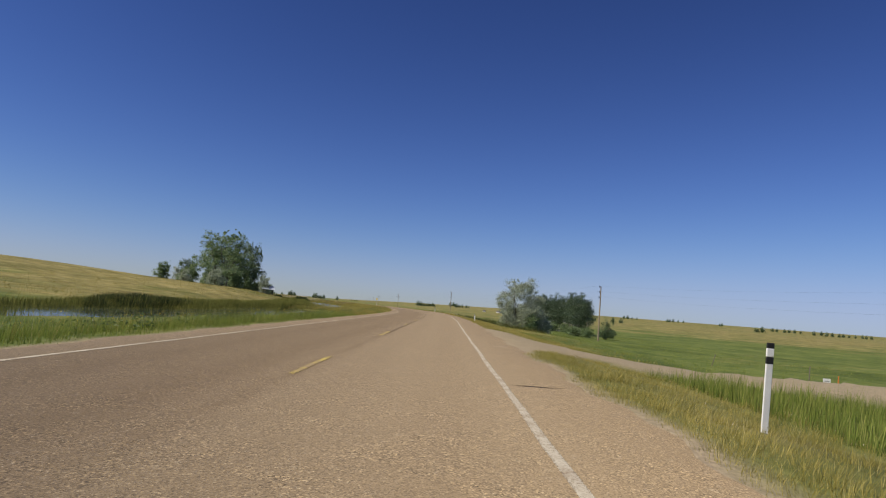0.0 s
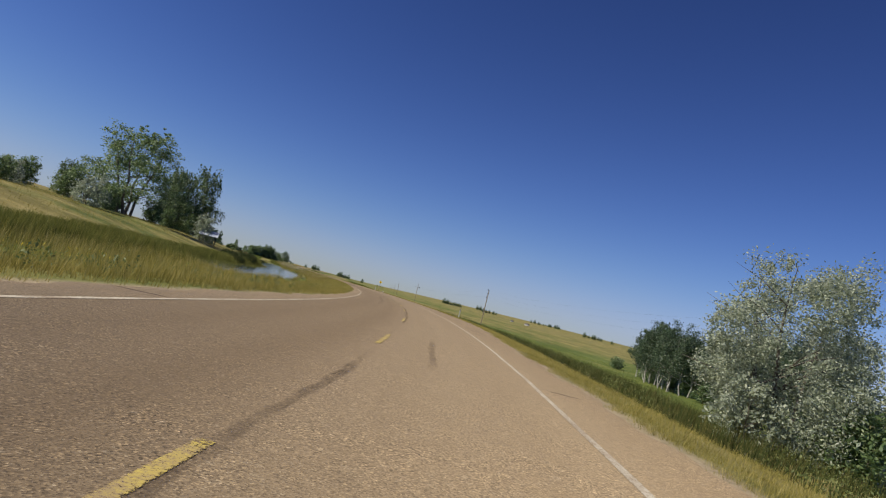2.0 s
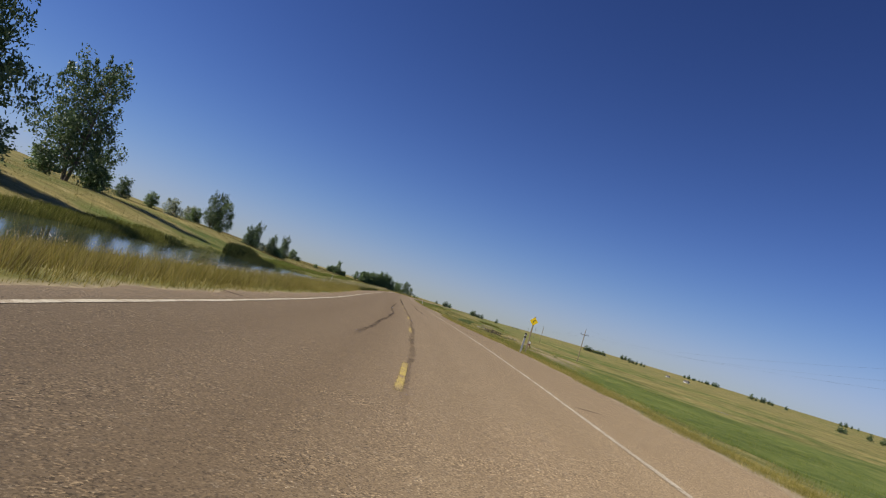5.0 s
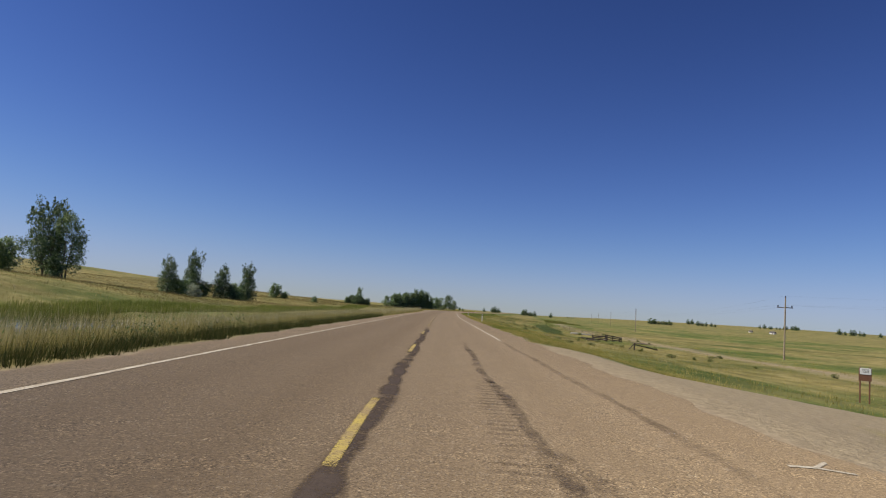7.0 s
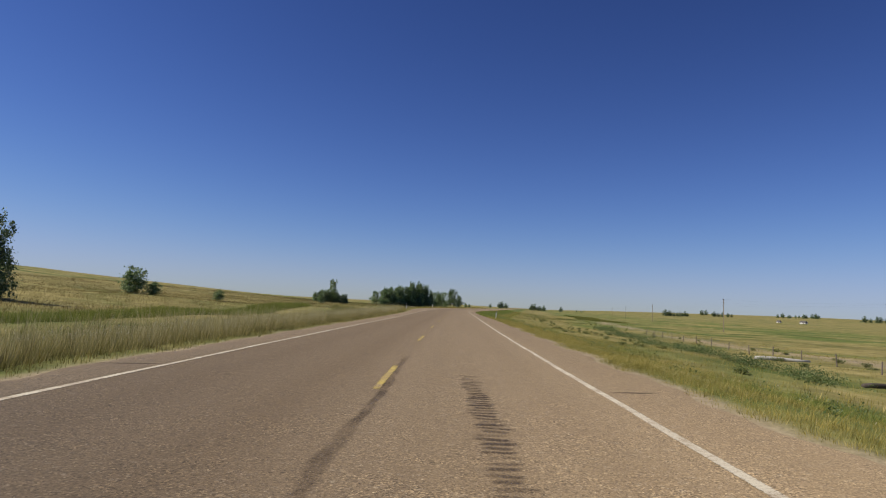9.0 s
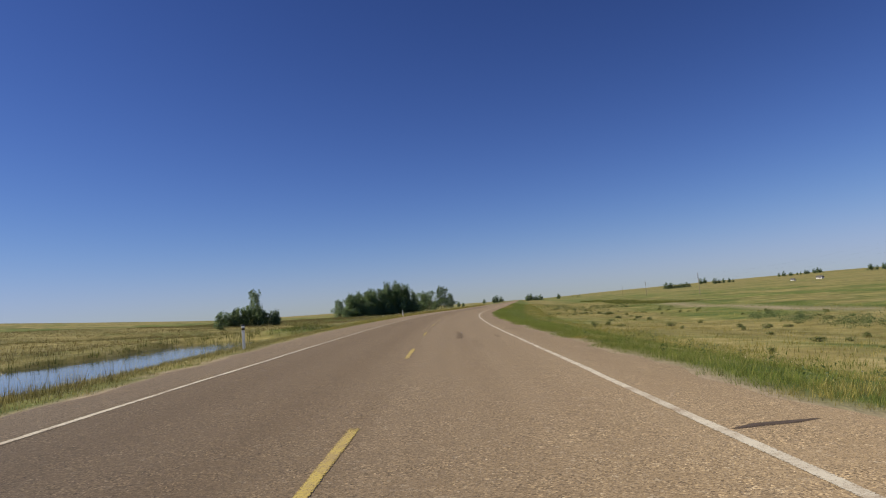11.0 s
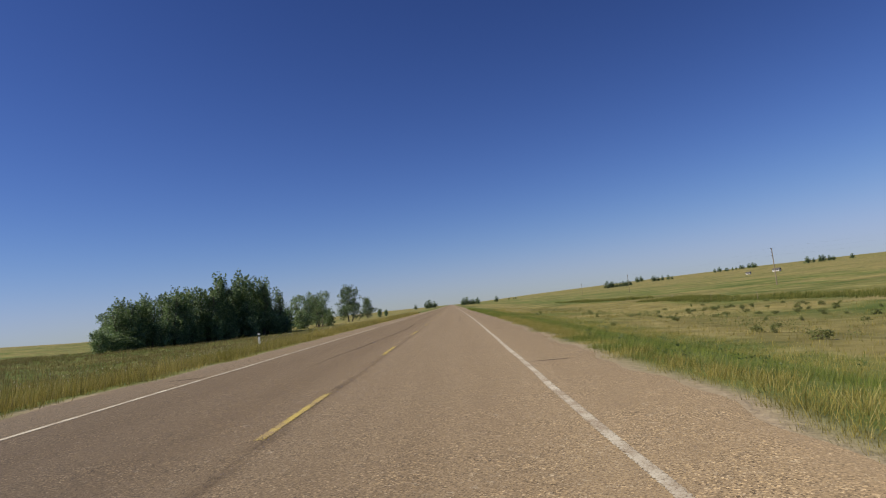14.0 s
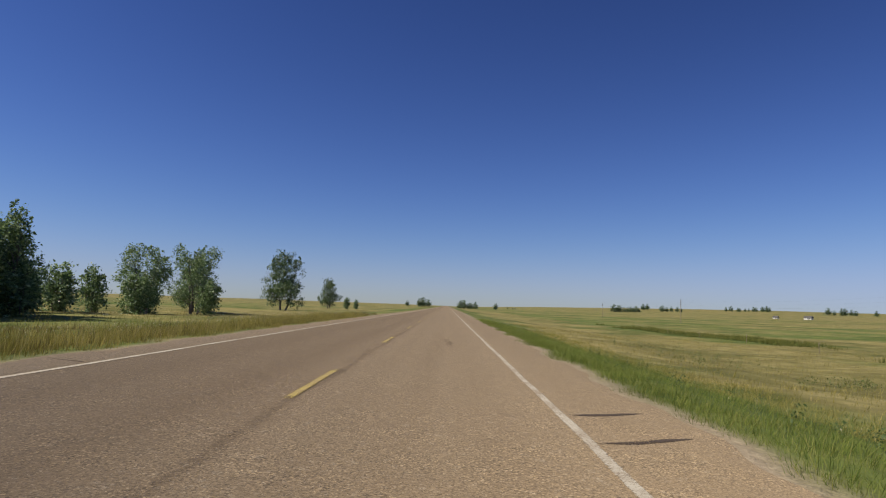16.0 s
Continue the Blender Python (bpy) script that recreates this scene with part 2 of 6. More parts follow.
def tar_material():
    """Old tar rubbed thin: the chips show through in patches."""
    m, t, b = mat("tar sealant", 0.9)
    geo = t.nodes.new("ShaderNodeNewGeometry").outputs["Position"]
    n, n2 = noise_tex(t, 26, 4, 0.7, geo), noise_tex(t, 1.6, 4, 0.6, geo)
    t.links.new(ramp(t, n.outputs[0], [(0.3, (0.06, 0.046, 0.036)), (0.7, (0.13, 0.098, 0.074))]), b.inputs["Base Color"])
    b.inputs["Specular IOR Level"].default_value = 0.1
    add = t.nodes.new("ShaderNodeMath")
    t.links.new(n.outputs[0], add.inputs[0])
    t.links.new(n2.outputs[0], add.inputs[1])
    half = t.nodes.new("ShaderNodeMath")
    half.operation = "MULTIPLY"
    t.links.new(add.outputs[0], half.inputs[0])
    half.inputs[1].default_value = 0.5
    fac = ramp(t, half.outputs[0], [(0.38, (0.85, 0.85, 0.85)), (0.60, (0.05, 0.05, 0.05))])
    core = t.nodes.new("ShaderNodeAttribute")
    core.attribute_name = "core"
    thin = t.nodes.new("ShaderNodeMath")
    thin.operation = "MULTIPLY"
    t.links.new(fac, thin.inputs[0])
    t.links.new(core.outputs["Fac"], thin.inputs[1])
    clear, mix = t.nodes.new("ShaderNodeBsdfTransparent"), t.nodes.new("ShaderNodeMixShader")
    t.links.new(thin.outputs[0], mix.inputs[0])
    t.links.new(clear.outputs[0], mix.inputs[1])
    t.links.new(b.outputs[0], mix.inputs[2])
    t.links.new(mix.outputs[0], t.nodes["Material Output"].inputs[0])
    return m


TAR = tar_material()
# first tones: the foot, greener and with shade painted in; second tones: the ripe tip
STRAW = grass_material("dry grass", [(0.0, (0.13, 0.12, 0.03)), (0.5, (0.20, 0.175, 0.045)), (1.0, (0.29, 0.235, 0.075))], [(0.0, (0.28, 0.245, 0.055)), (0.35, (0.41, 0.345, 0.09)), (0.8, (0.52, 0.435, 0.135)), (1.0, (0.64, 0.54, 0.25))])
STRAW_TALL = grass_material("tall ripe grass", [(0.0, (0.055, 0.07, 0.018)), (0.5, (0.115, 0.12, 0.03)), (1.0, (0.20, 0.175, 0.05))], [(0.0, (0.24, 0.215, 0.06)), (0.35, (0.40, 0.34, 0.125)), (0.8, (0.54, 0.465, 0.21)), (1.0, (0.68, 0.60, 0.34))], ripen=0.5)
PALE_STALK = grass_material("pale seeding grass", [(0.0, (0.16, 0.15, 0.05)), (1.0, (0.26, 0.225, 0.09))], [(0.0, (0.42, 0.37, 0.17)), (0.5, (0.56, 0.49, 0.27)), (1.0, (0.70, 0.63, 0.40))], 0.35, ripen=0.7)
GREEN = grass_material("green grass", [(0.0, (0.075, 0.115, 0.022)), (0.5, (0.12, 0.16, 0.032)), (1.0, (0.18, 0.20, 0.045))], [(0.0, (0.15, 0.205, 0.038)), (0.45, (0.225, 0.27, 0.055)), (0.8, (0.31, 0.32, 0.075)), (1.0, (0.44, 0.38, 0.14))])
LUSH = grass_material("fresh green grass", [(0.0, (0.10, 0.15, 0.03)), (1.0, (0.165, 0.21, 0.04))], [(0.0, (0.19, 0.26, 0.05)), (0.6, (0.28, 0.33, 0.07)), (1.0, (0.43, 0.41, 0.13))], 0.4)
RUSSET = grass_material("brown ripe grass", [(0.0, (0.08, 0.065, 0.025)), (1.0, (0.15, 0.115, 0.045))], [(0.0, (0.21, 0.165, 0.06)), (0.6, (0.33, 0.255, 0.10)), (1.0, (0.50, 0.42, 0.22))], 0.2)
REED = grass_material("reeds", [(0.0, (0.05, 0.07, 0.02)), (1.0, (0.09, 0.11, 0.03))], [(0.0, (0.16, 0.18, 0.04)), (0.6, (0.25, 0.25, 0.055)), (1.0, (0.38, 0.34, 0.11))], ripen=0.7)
# dark tones that paint the shaded, road-facing side of the left verge
VERGE_SHADE_DARK = grass_material("rank green grass", [(0.0, (0.03, 0.042, 0.011)), (1.0, (0.06, 0.07, 0.02))], [(0.0, (0.055, 0.08, 0.02)), (0.6, (0.10, 0.115, 0.03)), (1.0, (0.26, 0.21, 0.075))], 0.2, ripen=1.2)
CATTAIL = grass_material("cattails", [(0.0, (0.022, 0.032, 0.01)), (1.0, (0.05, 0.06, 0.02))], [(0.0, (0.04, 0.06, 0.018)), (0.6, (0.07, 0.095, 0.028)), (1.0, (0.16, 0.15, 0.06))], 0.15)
LEAF_BRUSH = island_material("brush leaves", [(0.0, (0.11, 0.145, 0.035)), (0.5, (0.17, 0.20, 0.055)), (1.0, (0.27, 0.28, 0.09))], 0.6, 0.35)
LEAF = island_material("cottonwood leaves", [(0.0, (0.079, 0.137, 0.052)), (0.5, (0.166, 0.237, 0.089)), (0.85, (0.287, 0.374, 0.166)), (1.0, (0.517, 0.589, 0.345))], 0.45, 0.42)
LEAF_DARK = island_material("dark leaves", [(0.0, (0.050, 0.094, 0.037)), (0.5, (0.100, 0.156, 0.062)), (0.85, (0.188, 0.250, 0.106)), (1.0, (0.350, 0.413, 0.225))], 0.45, 0.25)
LEAF_ASPEN = island_material("aspen leaves", [(0.0, (0.036, 0.066, 0.035)), (0.5, (0.066, 0.107, 0.051)), (0.85, (0.123, 0.169, 0.087)), (1.0, (0.226, 0.277, 0.164))], 0.45, 0.25)
LEAF_SILVER = island_material("silvery leaves", [(0.0, (0.20, 0.24, 0.155)), (0.5, (0.36, 0.405, 0.285)), (1.0, (0.58, 0.61, 0.47))], 0.7, 0.4)
BARK = mottled("grey bark", (0.09, 0.075, 0.06), (0.19, 0.165, 0.135), 3.0)
BARK_PALE = mottled("pale aspen bark", (0.30, 0.28, 0.24), (0.52, 0.50, 0.44), 3.0)
WOOD = mottled("weathered wood", (0.13, 0.105, 0.08), (0.26, 0.22, 0.18), 4.0)
POLE_WOOD = mottled("pale pole wood", (0.22, 0.17, 0.11), (0.38, 0.31, 0.22), 2.5)
OLD_WOOD = mottled("dark old timber", (0.05, 0.04, 0.032), (0.12, 0.10, 0.08), 2.0)
WHITE = mottled("white plastic", (0.70, 0.69, 0.64), (0.82, 0.81, 0.77), 6.0, 0.5)
BLACK = mottled("black band", (0.012, 0.012, 0.012), (0.03, 0.03, 0.03), 6.0, 0.5)
YELLOW = mottled("yellow sign sheet", (0.72, 0.50, 0.01), (0.82, 0.58, 0.015), 4.0, 0.4)
STEEL = mottled("galvanised steel", (0.32, 0.33, 0.34), (0.5, 0.51, 0.52), 5.0, 0.4, 0.8)
ROOF = mottled("grey metal roof", (0.46, 0.49, 0.54), (0.60, 0.63, 0.68), 2.0, 0.45, 0.1)
ORANGE = mottled("orange marker", (0.6, 0.17, 0.03), (0.75, 0.24, 0.05), 3.0, 0.5)
BROWN = mottled("brown post", (0.13, 0.06, 0.035), (0.22, 0.11, 0.07), 4.0)
CABLE = mottled("dull cable", (0.06, 0.06, 0.06), (0.11, 0.11, 0.11), 4.0, 0.5, 0.5)
GLASS_BLUE = mottled("insulator glaze", (0.05, 0.06, 0.09), (0.09, 0.10, 0.14), 6.0, 0.2)
HOUSE_WALL = mottled("white house wall", (0.66, 0.65, 0.61), (0.8, 0.79, 0.75), 0.6)
HOUSE_ROOF = mottled("dark shingle roof", (0.08, 0.075, 0.07), (0.16, 0.15, 0.14), 0.8)


def water_material():
    m, t, b = mat("pond water", 0.06)
    b.inputs["Base Color"].default_value = (0.035, 0.05, 0.045, 1)
    b.inputs["Specular IOR Level"].default_value = 0.6
    n = noise_tex(t, 1.4, 3, 0.5)
    bump(t, b, n.outputs[0], 0.25, 0.04)
    return m


WATER = water_material()

# ---- the road's line: heading to the left of +y along its yellow line ----
KNOTS = [(-30, -0.13), (30, -0.67), (60, -0.88), (90, 1.25), (120, 5.46), (150, 9.1), (180, 12.61), (210, 16.49), (240, 18.99), (270, 18.74), (300, 18.64), (350, 18.61), (390, 17.47), (420, 17.19), (450, 17.87), (480, 16.28), (510, 12.99), (540, 10.83), (570, 10.67), (620, 11.17)]
STEP = 0.5
LINE_S = np.arange(-900.0, 6500.0, STEP)
LINE_H = np.radians(np.interp(LINE_S, [k[0] for k in KNOTS], [k[1] for k in KNOTS]))
zero = int(900 / STEP)
LINE_X = np.cumsum(-np.sin(LINE_H)) * STEP
LINE_Y = np.cumsum(np.cos(LINE_H)) * STEP
LINE_X += -2.38 - LINE_X[zero]
LINE_Y += -7.11 - LINE_Y[zero]
FAR_H = radians(10.0)


def on_road(s, lat):
    """x and y of places at s metres along the yellow line and lat metres to its right (arrays or numbers)."""
    s, lat = np.broadcast_arrays(np.asarray(s, float), np.asarray(lat, float))
    x, y, h = np.interp(s, LINE_S, LINE_X), np.interp(s, LINE_S, LINE_Y), np.interp(s, LINE_S, LINE_H)
    near = np.clip(lat, -60, 60)
    far = lat - near
    return x + np.cos(h) * near + math.cos(FAR_H) * far, y + np.sin(h) * near + math.sin(FAR_H) * far


def smooth(a, b, v):
    u = np.clip((np.asarray(v, float) - a) / (b - a), 0, 1)
    return u * u * (3 - 2 * u)


def bell(v, a, b, soft):
    return smooth(a - soft, a + soft, v) * (1 - smooth(b - soft, b + soft, v))


def waves(x, y, scale, seed):
    """Cheap rolling unevenness in -1 to 1."""
    k = 1.0 / scale
    return (np.sin(x * k * 1.0 + seed) * np.cos(y * k * 1.3 + seed * 2.1) + 0.6 * np.sin(x * k * 2.3 - y * k * 1.7 + seed * 1.3) + 0.35 * np.sin(x * k * 4.1 + y * k * 3.7 + seed * 0.7)) / 1.95


def edge_right(s):
    return 5.0 + 1.6 * bell(s, 125, 245, 18) - 0.2 * bell(s, 440, 520, 20) + 0.12 * np.sin(s * 0.9) + 0.07 * np.sin(s * 2.7)


def edge_left(s):
    return -4.9 + 0.4 * bell(s, 110, 260, 20) - 1.6 * bell(s, 450, 545, 25) - 0.4 * bell(s, 545, 620, 20) + 0.10 * np.sin(s * 1.1) + 0.07 * np.sin(s * 2.3)


def pond_mask(s, lat):
    """1 inside the two ponds left of the road."""
    near = 11.3 + 0.8 * np.sin(s * 0.045 + 1.0) + 0.5 * np.sin(s * 0.21) + 3.2 * (1 - smooth(100, 150, s))
    far = 21.5 - 1.5 * smooth(90, 150, s) + 0.9 * np.sin(s * 0.05) + 0.5 * np.sin(s * 0.17)
    one = bell(s, 40, 307, 8) * smooth(0, 2.2, -lat - near) * (1 - smooth(0, 2.2, -lat - far)) * (1 - 0.93 * bell(s, 99, 143, 7))
    near2 = 10.6 + 0.5 * np.sin(s * 0.2)
    far2 = 22.5 + 1.2 * np.sin(s * 0.13)
    two = bell(s, 450, 486, 4) * smooth(0, 1.5, -lat - near2) * (1 - smooth(0, 1.5, -lat - far2))
    three = bell(s, 320 + 3 * np.sin(lat * 0.3), 352, 4) * bell(lat + 1.2 * np.sin(s * 0.2), 68, 74, 2)
    return np.maximum(np.maximum(one, two), three)


def drive_mask(s, lat):
    """1 on the two field approaches right of the road."""
    flare1 = np.clip((9.5 - lat) / 4.5, 0, 1) ** 1.4
    one = bell(s + 0.5 * np.sin(lat * 1.9), 35 - 7.0 * flare1, 45 + 8 * flare1, 0.8) * bell(lat, 0, 34, 3)
    flare2 = np.clip((9.5 - lat) / 4.5, 0, 1) ** 1.4
    two = bell(s + 0.5 * np.sin(lat * 1.7), 288 - 10 * flare2, 297 + 8 * flare2, 0.8) * bell(lat, 0, 26, 3)
    return np.maximum(one, two)


def cross_fall(s, lat):
    """Height that the road's slope across adds from the second bend on, where it falls to the right; nothing far out."""
    slope = math.tan(radians(1.6)) * smooth(395, 445, s) * (1 - smooth(640, 800, s))
    return -slope * np.clip(lat - 1.7, -8, 9) * (1 - np.where(lat < 0, smooth(8.5, 24, -lat), smooth(12, 45, lat)))


def ground_z(s, lat):
    s, lat = np.broadcast_arrays(np.asarray(s, float), np.asarray(lat, float))
    x, y = on_road(s, lat)
    right = np.maximum(lat - edge_right(s), 0)
    left = np.maximum(edge_left(s) - lat, 0)
    z = cross_fall(s, lat) - 0.07
    # right: slope to the ditch, then the field
    z = z - 0.95 * smooth(0.0, 7.0, right) - 1.2 * smooth(5, 22, right) - 0.5 * smooth(15, 60, right)
    z = z + 0.9 * smooth(90, 400, right) + 2.2 * smooth(300, 1500, right) + 10.0 * smooth(900, 3500, right) + 16.0 * smooth(1300, 2600, s) * smooth(80, 900, right)
    # left: verge, wet hollow, far bank and hill
    fade = 1 - smooth(490, 700, s)
    bank = bell(s, 110, 360, 35)
    z = z - 0.70 * smooth(0.3, 6.2, left) + 0.9 * smooth(22, 45, left) * (0.4 + 0.6 * fade) + 1.9 * smooth(15, 34, left) * bank
    z = z + (3.2 * smooth(38, 95, left) + 16.0 * smooth(80, 330, left)) * fade + (19.0 * smooth(90, 420, left) + 6.0 * smooth(400, 1200, left)) * (1 - fade) * (1 - 0.85 * smooth(650, 1150, s))
    z = z + (0.10 * waves(x, y, 3.1, 0.3) + 0.25 * waves(x, y, 14.0, 1.7)) * smooth(1, 14, right + left)
    z = z + 0.9 * waves(x, y, 90.0, 2.9) * smooth(60, 300, right + left)
    z = z + 0.6 * bell(s, 430, 506, 10) * smooth(4.5, 9, left) * (1 - smooth(30, 60, left))
    p = pond_mask(s, lat)
    z = z * (1 - p) + np.where(lat < 0, -1.75, -3.4) * p
    d = drive_mask(s, lat)
    z = z * (1 - d) + d * np.maximum(z, -0.06 - 0.12 * np.minimum(right, 10))
    return z


def spot(s, lat):
    x, y = on_road(s, lat)
    return Vector((float(x), float(y), float(ground_z(s, lat))))


def road_at(x, y):
    """s and lat of a place."""
    k = (LINE_S > -60) & (LINE_S < 900)
    i = int(np.argmin(np.hypot(LINE_X[k] - x, LINE_Y[k] - y)))
    s, h = LINE_S[k][i], LINE_H[k][i]
    ox, oy = x - LINE_X[k][i], y - LINE_Y[k][i]
    lat = ox * math.cos(h) + oy * math.sin(h)
    # past the bent belt the sheet is sheared: mend by a few steps
    for _ in range(12):
        px, py = on_road(s, lat)
        s += (x - px) * -math.sin(h) + (y - py) * math.cos(h)
        lat += (x - px) * math.cos(h) + (y - py) * math.sin(h)
    return float(s), float(lat)


def ground_at(x, y):
    return float(ground_z(*road_at(x, y)))


def sheet(name, S, L, Z, material, attributes=()):
    """A grid mesh over arrays of s, lat and z."""
    x, y = on_road(S, L)
    n, m = S.shape
    verts = np.stack([x, y, Z], -1).reshape(-1, 3)
    i = np.arange(n * m).reshape(n, m)
    quads = np.stack([i[:-1, :-1], i[:-1, 1:], i[1:, 1:], i[1:, :-1]], -1).reshape(-1, 4)
    me = bpy.data.meshes.new(name)
    me.from_pydata(verts.tolist(), [], quads.tolist())
    for key, values in attributes:
        a = me.attributes.new(key, "FLOAT", "POINT")
        a.data.foreach_set("value", np.asarray(values, np.float32).reshape(-1))
    me.polygons.foreach_set("use_smooth", np.ones(len(quads), bool))
    me.materials.append(material)
    me.update()
    return new(name, me)


# ---- ground: one sheet to the horizon ----
s_rows = np.concatenate([-np.geomspace(870, 42, 24), np.arange(-40, 760, 1.6), np.geomspace(765, 6300, 60)])
wide = np.geomspace(30, 5200, 46)
lat_cols = np.concatenate([-wide[::-1], np.arange(-29.2, -8.0, 0.9), np.arange(-8.0, -4.0, 0.4), [-3.0, 0.0, 3.0], np.arange(4.0, 9.0, 0.4), np.arange(9.4, 29.5, 1.0), wide])
S, L = np.meshgrid(s_rows, lat_cols, indexing="ij")


def dryness(S, L):
    """How ripe the grass is: about 0 lush green, about 1 straw."""
    X, Y = on_road(S, L)
    right, left = np.maximum(L - edge_right(S), 0), np.maximum(edge_left(S) - L, 0)
    lush = bell(S, -200, 285, 20) * smooth(4, 20, right) * (1 - smooth(0, 30, right - 190 + 150 * smooth(150, 240, S)))  # the green hay meadow
    damp = bell(left, 6, 40, 5) * bell(S, 20, 420, 20)
    dry = 0.32 + 0.2 * smooth(60, 200, right + left) + 0.35 * smooth(250, 700, right) + 0.75 * bell(left, 52, 400, 16) * (1 - 0.5 * smooth(520, 700, S) - 0.4 * bell(S, 585, 680, 20)) + 0.2 * bell(left, 12, 52, 6) + 0.28 * bell(left, 24, 52, 3) - 0.75 * lush - 0.12 * damp - 0.4 * bell(left, 6.5, 11, 1.2)
    dry = dry + 0.32 * bell(right, 0.5, 14, 2) * (1 - smooth(410, 460, S)) + 0.42 * bell(right, 14, 700, 10) * smooth(262, 330, S) + 0.3 * bell(left, 0.5, 6, 1.5) + 0.45 * smooth(9, 14, left) * smooth(430, 490, S) * (1 - 1.3 * bell(S, 578, 680, 20))
    dry = dry - 0.45 * bell(right, 0.5, 7, 2) * smooth(430, 480, S) + 0.35 * bell(right, 7, 22, 3) * smooth(450, 480, S)
    dry = dry + 0.4 * bell(right, 0.3, 5, 1.5) * (1 - smooth(240, 290, S)) + 0.4 * bell(left, 55, 400, 8) * bell(S, 225, 470, 25) - 0.2 * bell(left, 15, 23, 2) * bell(S, 260, 440, 15) + 0.4 * bell(left, 7, 52, 4) * bell(S, 300, 440, 20)
    # past the bend: a wet green hollow, then a reedy ditch behind a pale worn strip
    dry = dry - 0.55 * bell(right, 24, 46, 4) * bell(S, 520, 605, 20) - 1.0 * bell(right + 2.5 * np.sin(S * 0.06), 35, 45, 3) * smooth(590, 615, S) * smooth(-0.5, 0.3, waves(X, Y, 16, 2.4)) - 0.3 * bell(right, 47, 170, 12) * smooth(585, 640, S) + 0.5 * bell(right, 24, 31, 2) * smooth(575, 610, S) + 0.25 * bell(right, 8, 24, 3) * smooth(470, 520, S)
    dry = dry - 0.5 * bell(S, 585, 900, 25) * bell(left, 32, 200, 12)  # green hillside behind the grove
    bands = (0.7 * np.sin(right * 0.13 + 1.3 * np.sin(S * 0.011)) + 0.7 * np.sin(right * 0.047 + 2.0 + 1.6 * np.sin(S * 0.0063 + 1.0)) * np.sin(S * 0.021 + right * 0.03)) * (0.55 + 0.6 * waves(X, Y, 55, 4.2)) * smooth(14, 40, right) * (1 - lush) * (1 - 0.6 * smooth(150, 400, right))
    return dry + 0.12 * waves(X, Y, 22, 0.4) + 0.6 * bands + 0.2 * waves(X, Y, 7, 1.9) * smooth(8, 16, right)


right, left = np.maximum(L - edge_right(S), 0), np.maximum(edge_left(S) - L, 0)
dry = dryness(S, L)
bare = np.where(L > 0, 1 - smooth(0.0, 0.6, right), 1 - smooth(0.0, 0.3, left))
tracks = bell(right + 2.5 * np.sin(S * 0.02), 33, 36.5, 0.8) * smooth(300, 340, S) * (1 - smooth(560, 640, S)) * 0.8
bare = np.maximum(np.maximum(bare, tracks), 0.9 * drive_mask(S, L))
ground = sheet("ground", S, L, ground_z(S, L), GROUND, [("dry", dry), ("bare", bare)])
tagged(ground, "rolling prairie grassland with dry and green patches", "ground", kind="structure")

# ---- carriageway ----
s_road = np.concatenate([-np.geomspace(860, 45, 20), np.arange(-40, 700, 0.5), np.geomspace(702, 6000, 120)])
u = np.linspace(0, 1, 41)
S, U = np.meshgrid(s_road, u, indexing="ij")
L = edge_left(S) + (edge_right(S) - edge_left(S)) * U
X, Y = on_road(S, L)
crown = cross_fall(S, L) - 0.012 * np.abs(L) ** 1.2 * 0.3 + 0.002 * waves(X, Y, 1.7, 0.6)
crown = crown - 0.05 * (smooth(0.97, 1.0, U) + 1 - smooth(0.0, 0.03, U))
wheel = np.exp(-((np.abs(L) - 0.9) / 0.35) ** 2) + np.exp(-((np.abs(L) - 2.5) / 0.35) ** 2)
seam = np.exp(-((L - 0.12) / 0.13) ** 2)
# lane_shade: oncoming lane coloured darker for the shaded sides of its chips; not older chipseal
lane_shade = 0.42 * smooth(0.6, -0.8, L) * (1 - smooth(3.5, 3.9, -L))  # the oncoming lane is darker, older chipseal
wear_shade = np.clip(0.18 * smooth(3.5, 4.0, L) + 0.14 * wheel + lane_shade + 0.3 * np.exp(-((L - 1.6 - 0.15 * np.sin(S * 0.05)) / 0.22) ** 2) * smooth(285, 320, S) * (0.6 + 0.4 * np.sin(S * 0.13)) + 0.45 * seam * (0.55 + 0.45 * np.sin(S * 0.05)), 0, 1)
road = sheet("road", S, L, crown + 0.0, ASPHALT, [("wear_shade", wear_shade), ("shoulder", 0.12 * smooth(3.6, 4.6, L) + 0.3 * (1 - smooth(105, 190, S)) * smooth(-0.4, 0.8, L) * (1 - smooth(3.6, 4.6, L)) + 0.12 * smooth(3.8, 4.6, -L))])
tagged(road, "sun-bleached brown chipseal two-lane highway with worn centre seam", "road", kind="structure")


def road_height(s, lat):
    return cross_fall(s, lat) - 0.0036 * np.abs(lat) ** 1.2


def part(name, bm, material, parent=None, label=""):
    me = bpy.data.meshes.new(name)
    bm.to_mesh(me)
    bm.free()
    me.materials.append(material)
    ob = new(name, me)
    if parent:
        ob.parent = parent
    if label:
        ob["label"] = label
    return ob


def thing(name, place, turn=0.0, label="", category="", group="", kind=""):
    ob = new(name)
    ob.empty_display_size = 0.2
    ob.matrix_basis = Matrix.LocRotScale(place, Euler((0, 0, radians(turn))), None)
    return tagged(ob, label, category, group, kind)


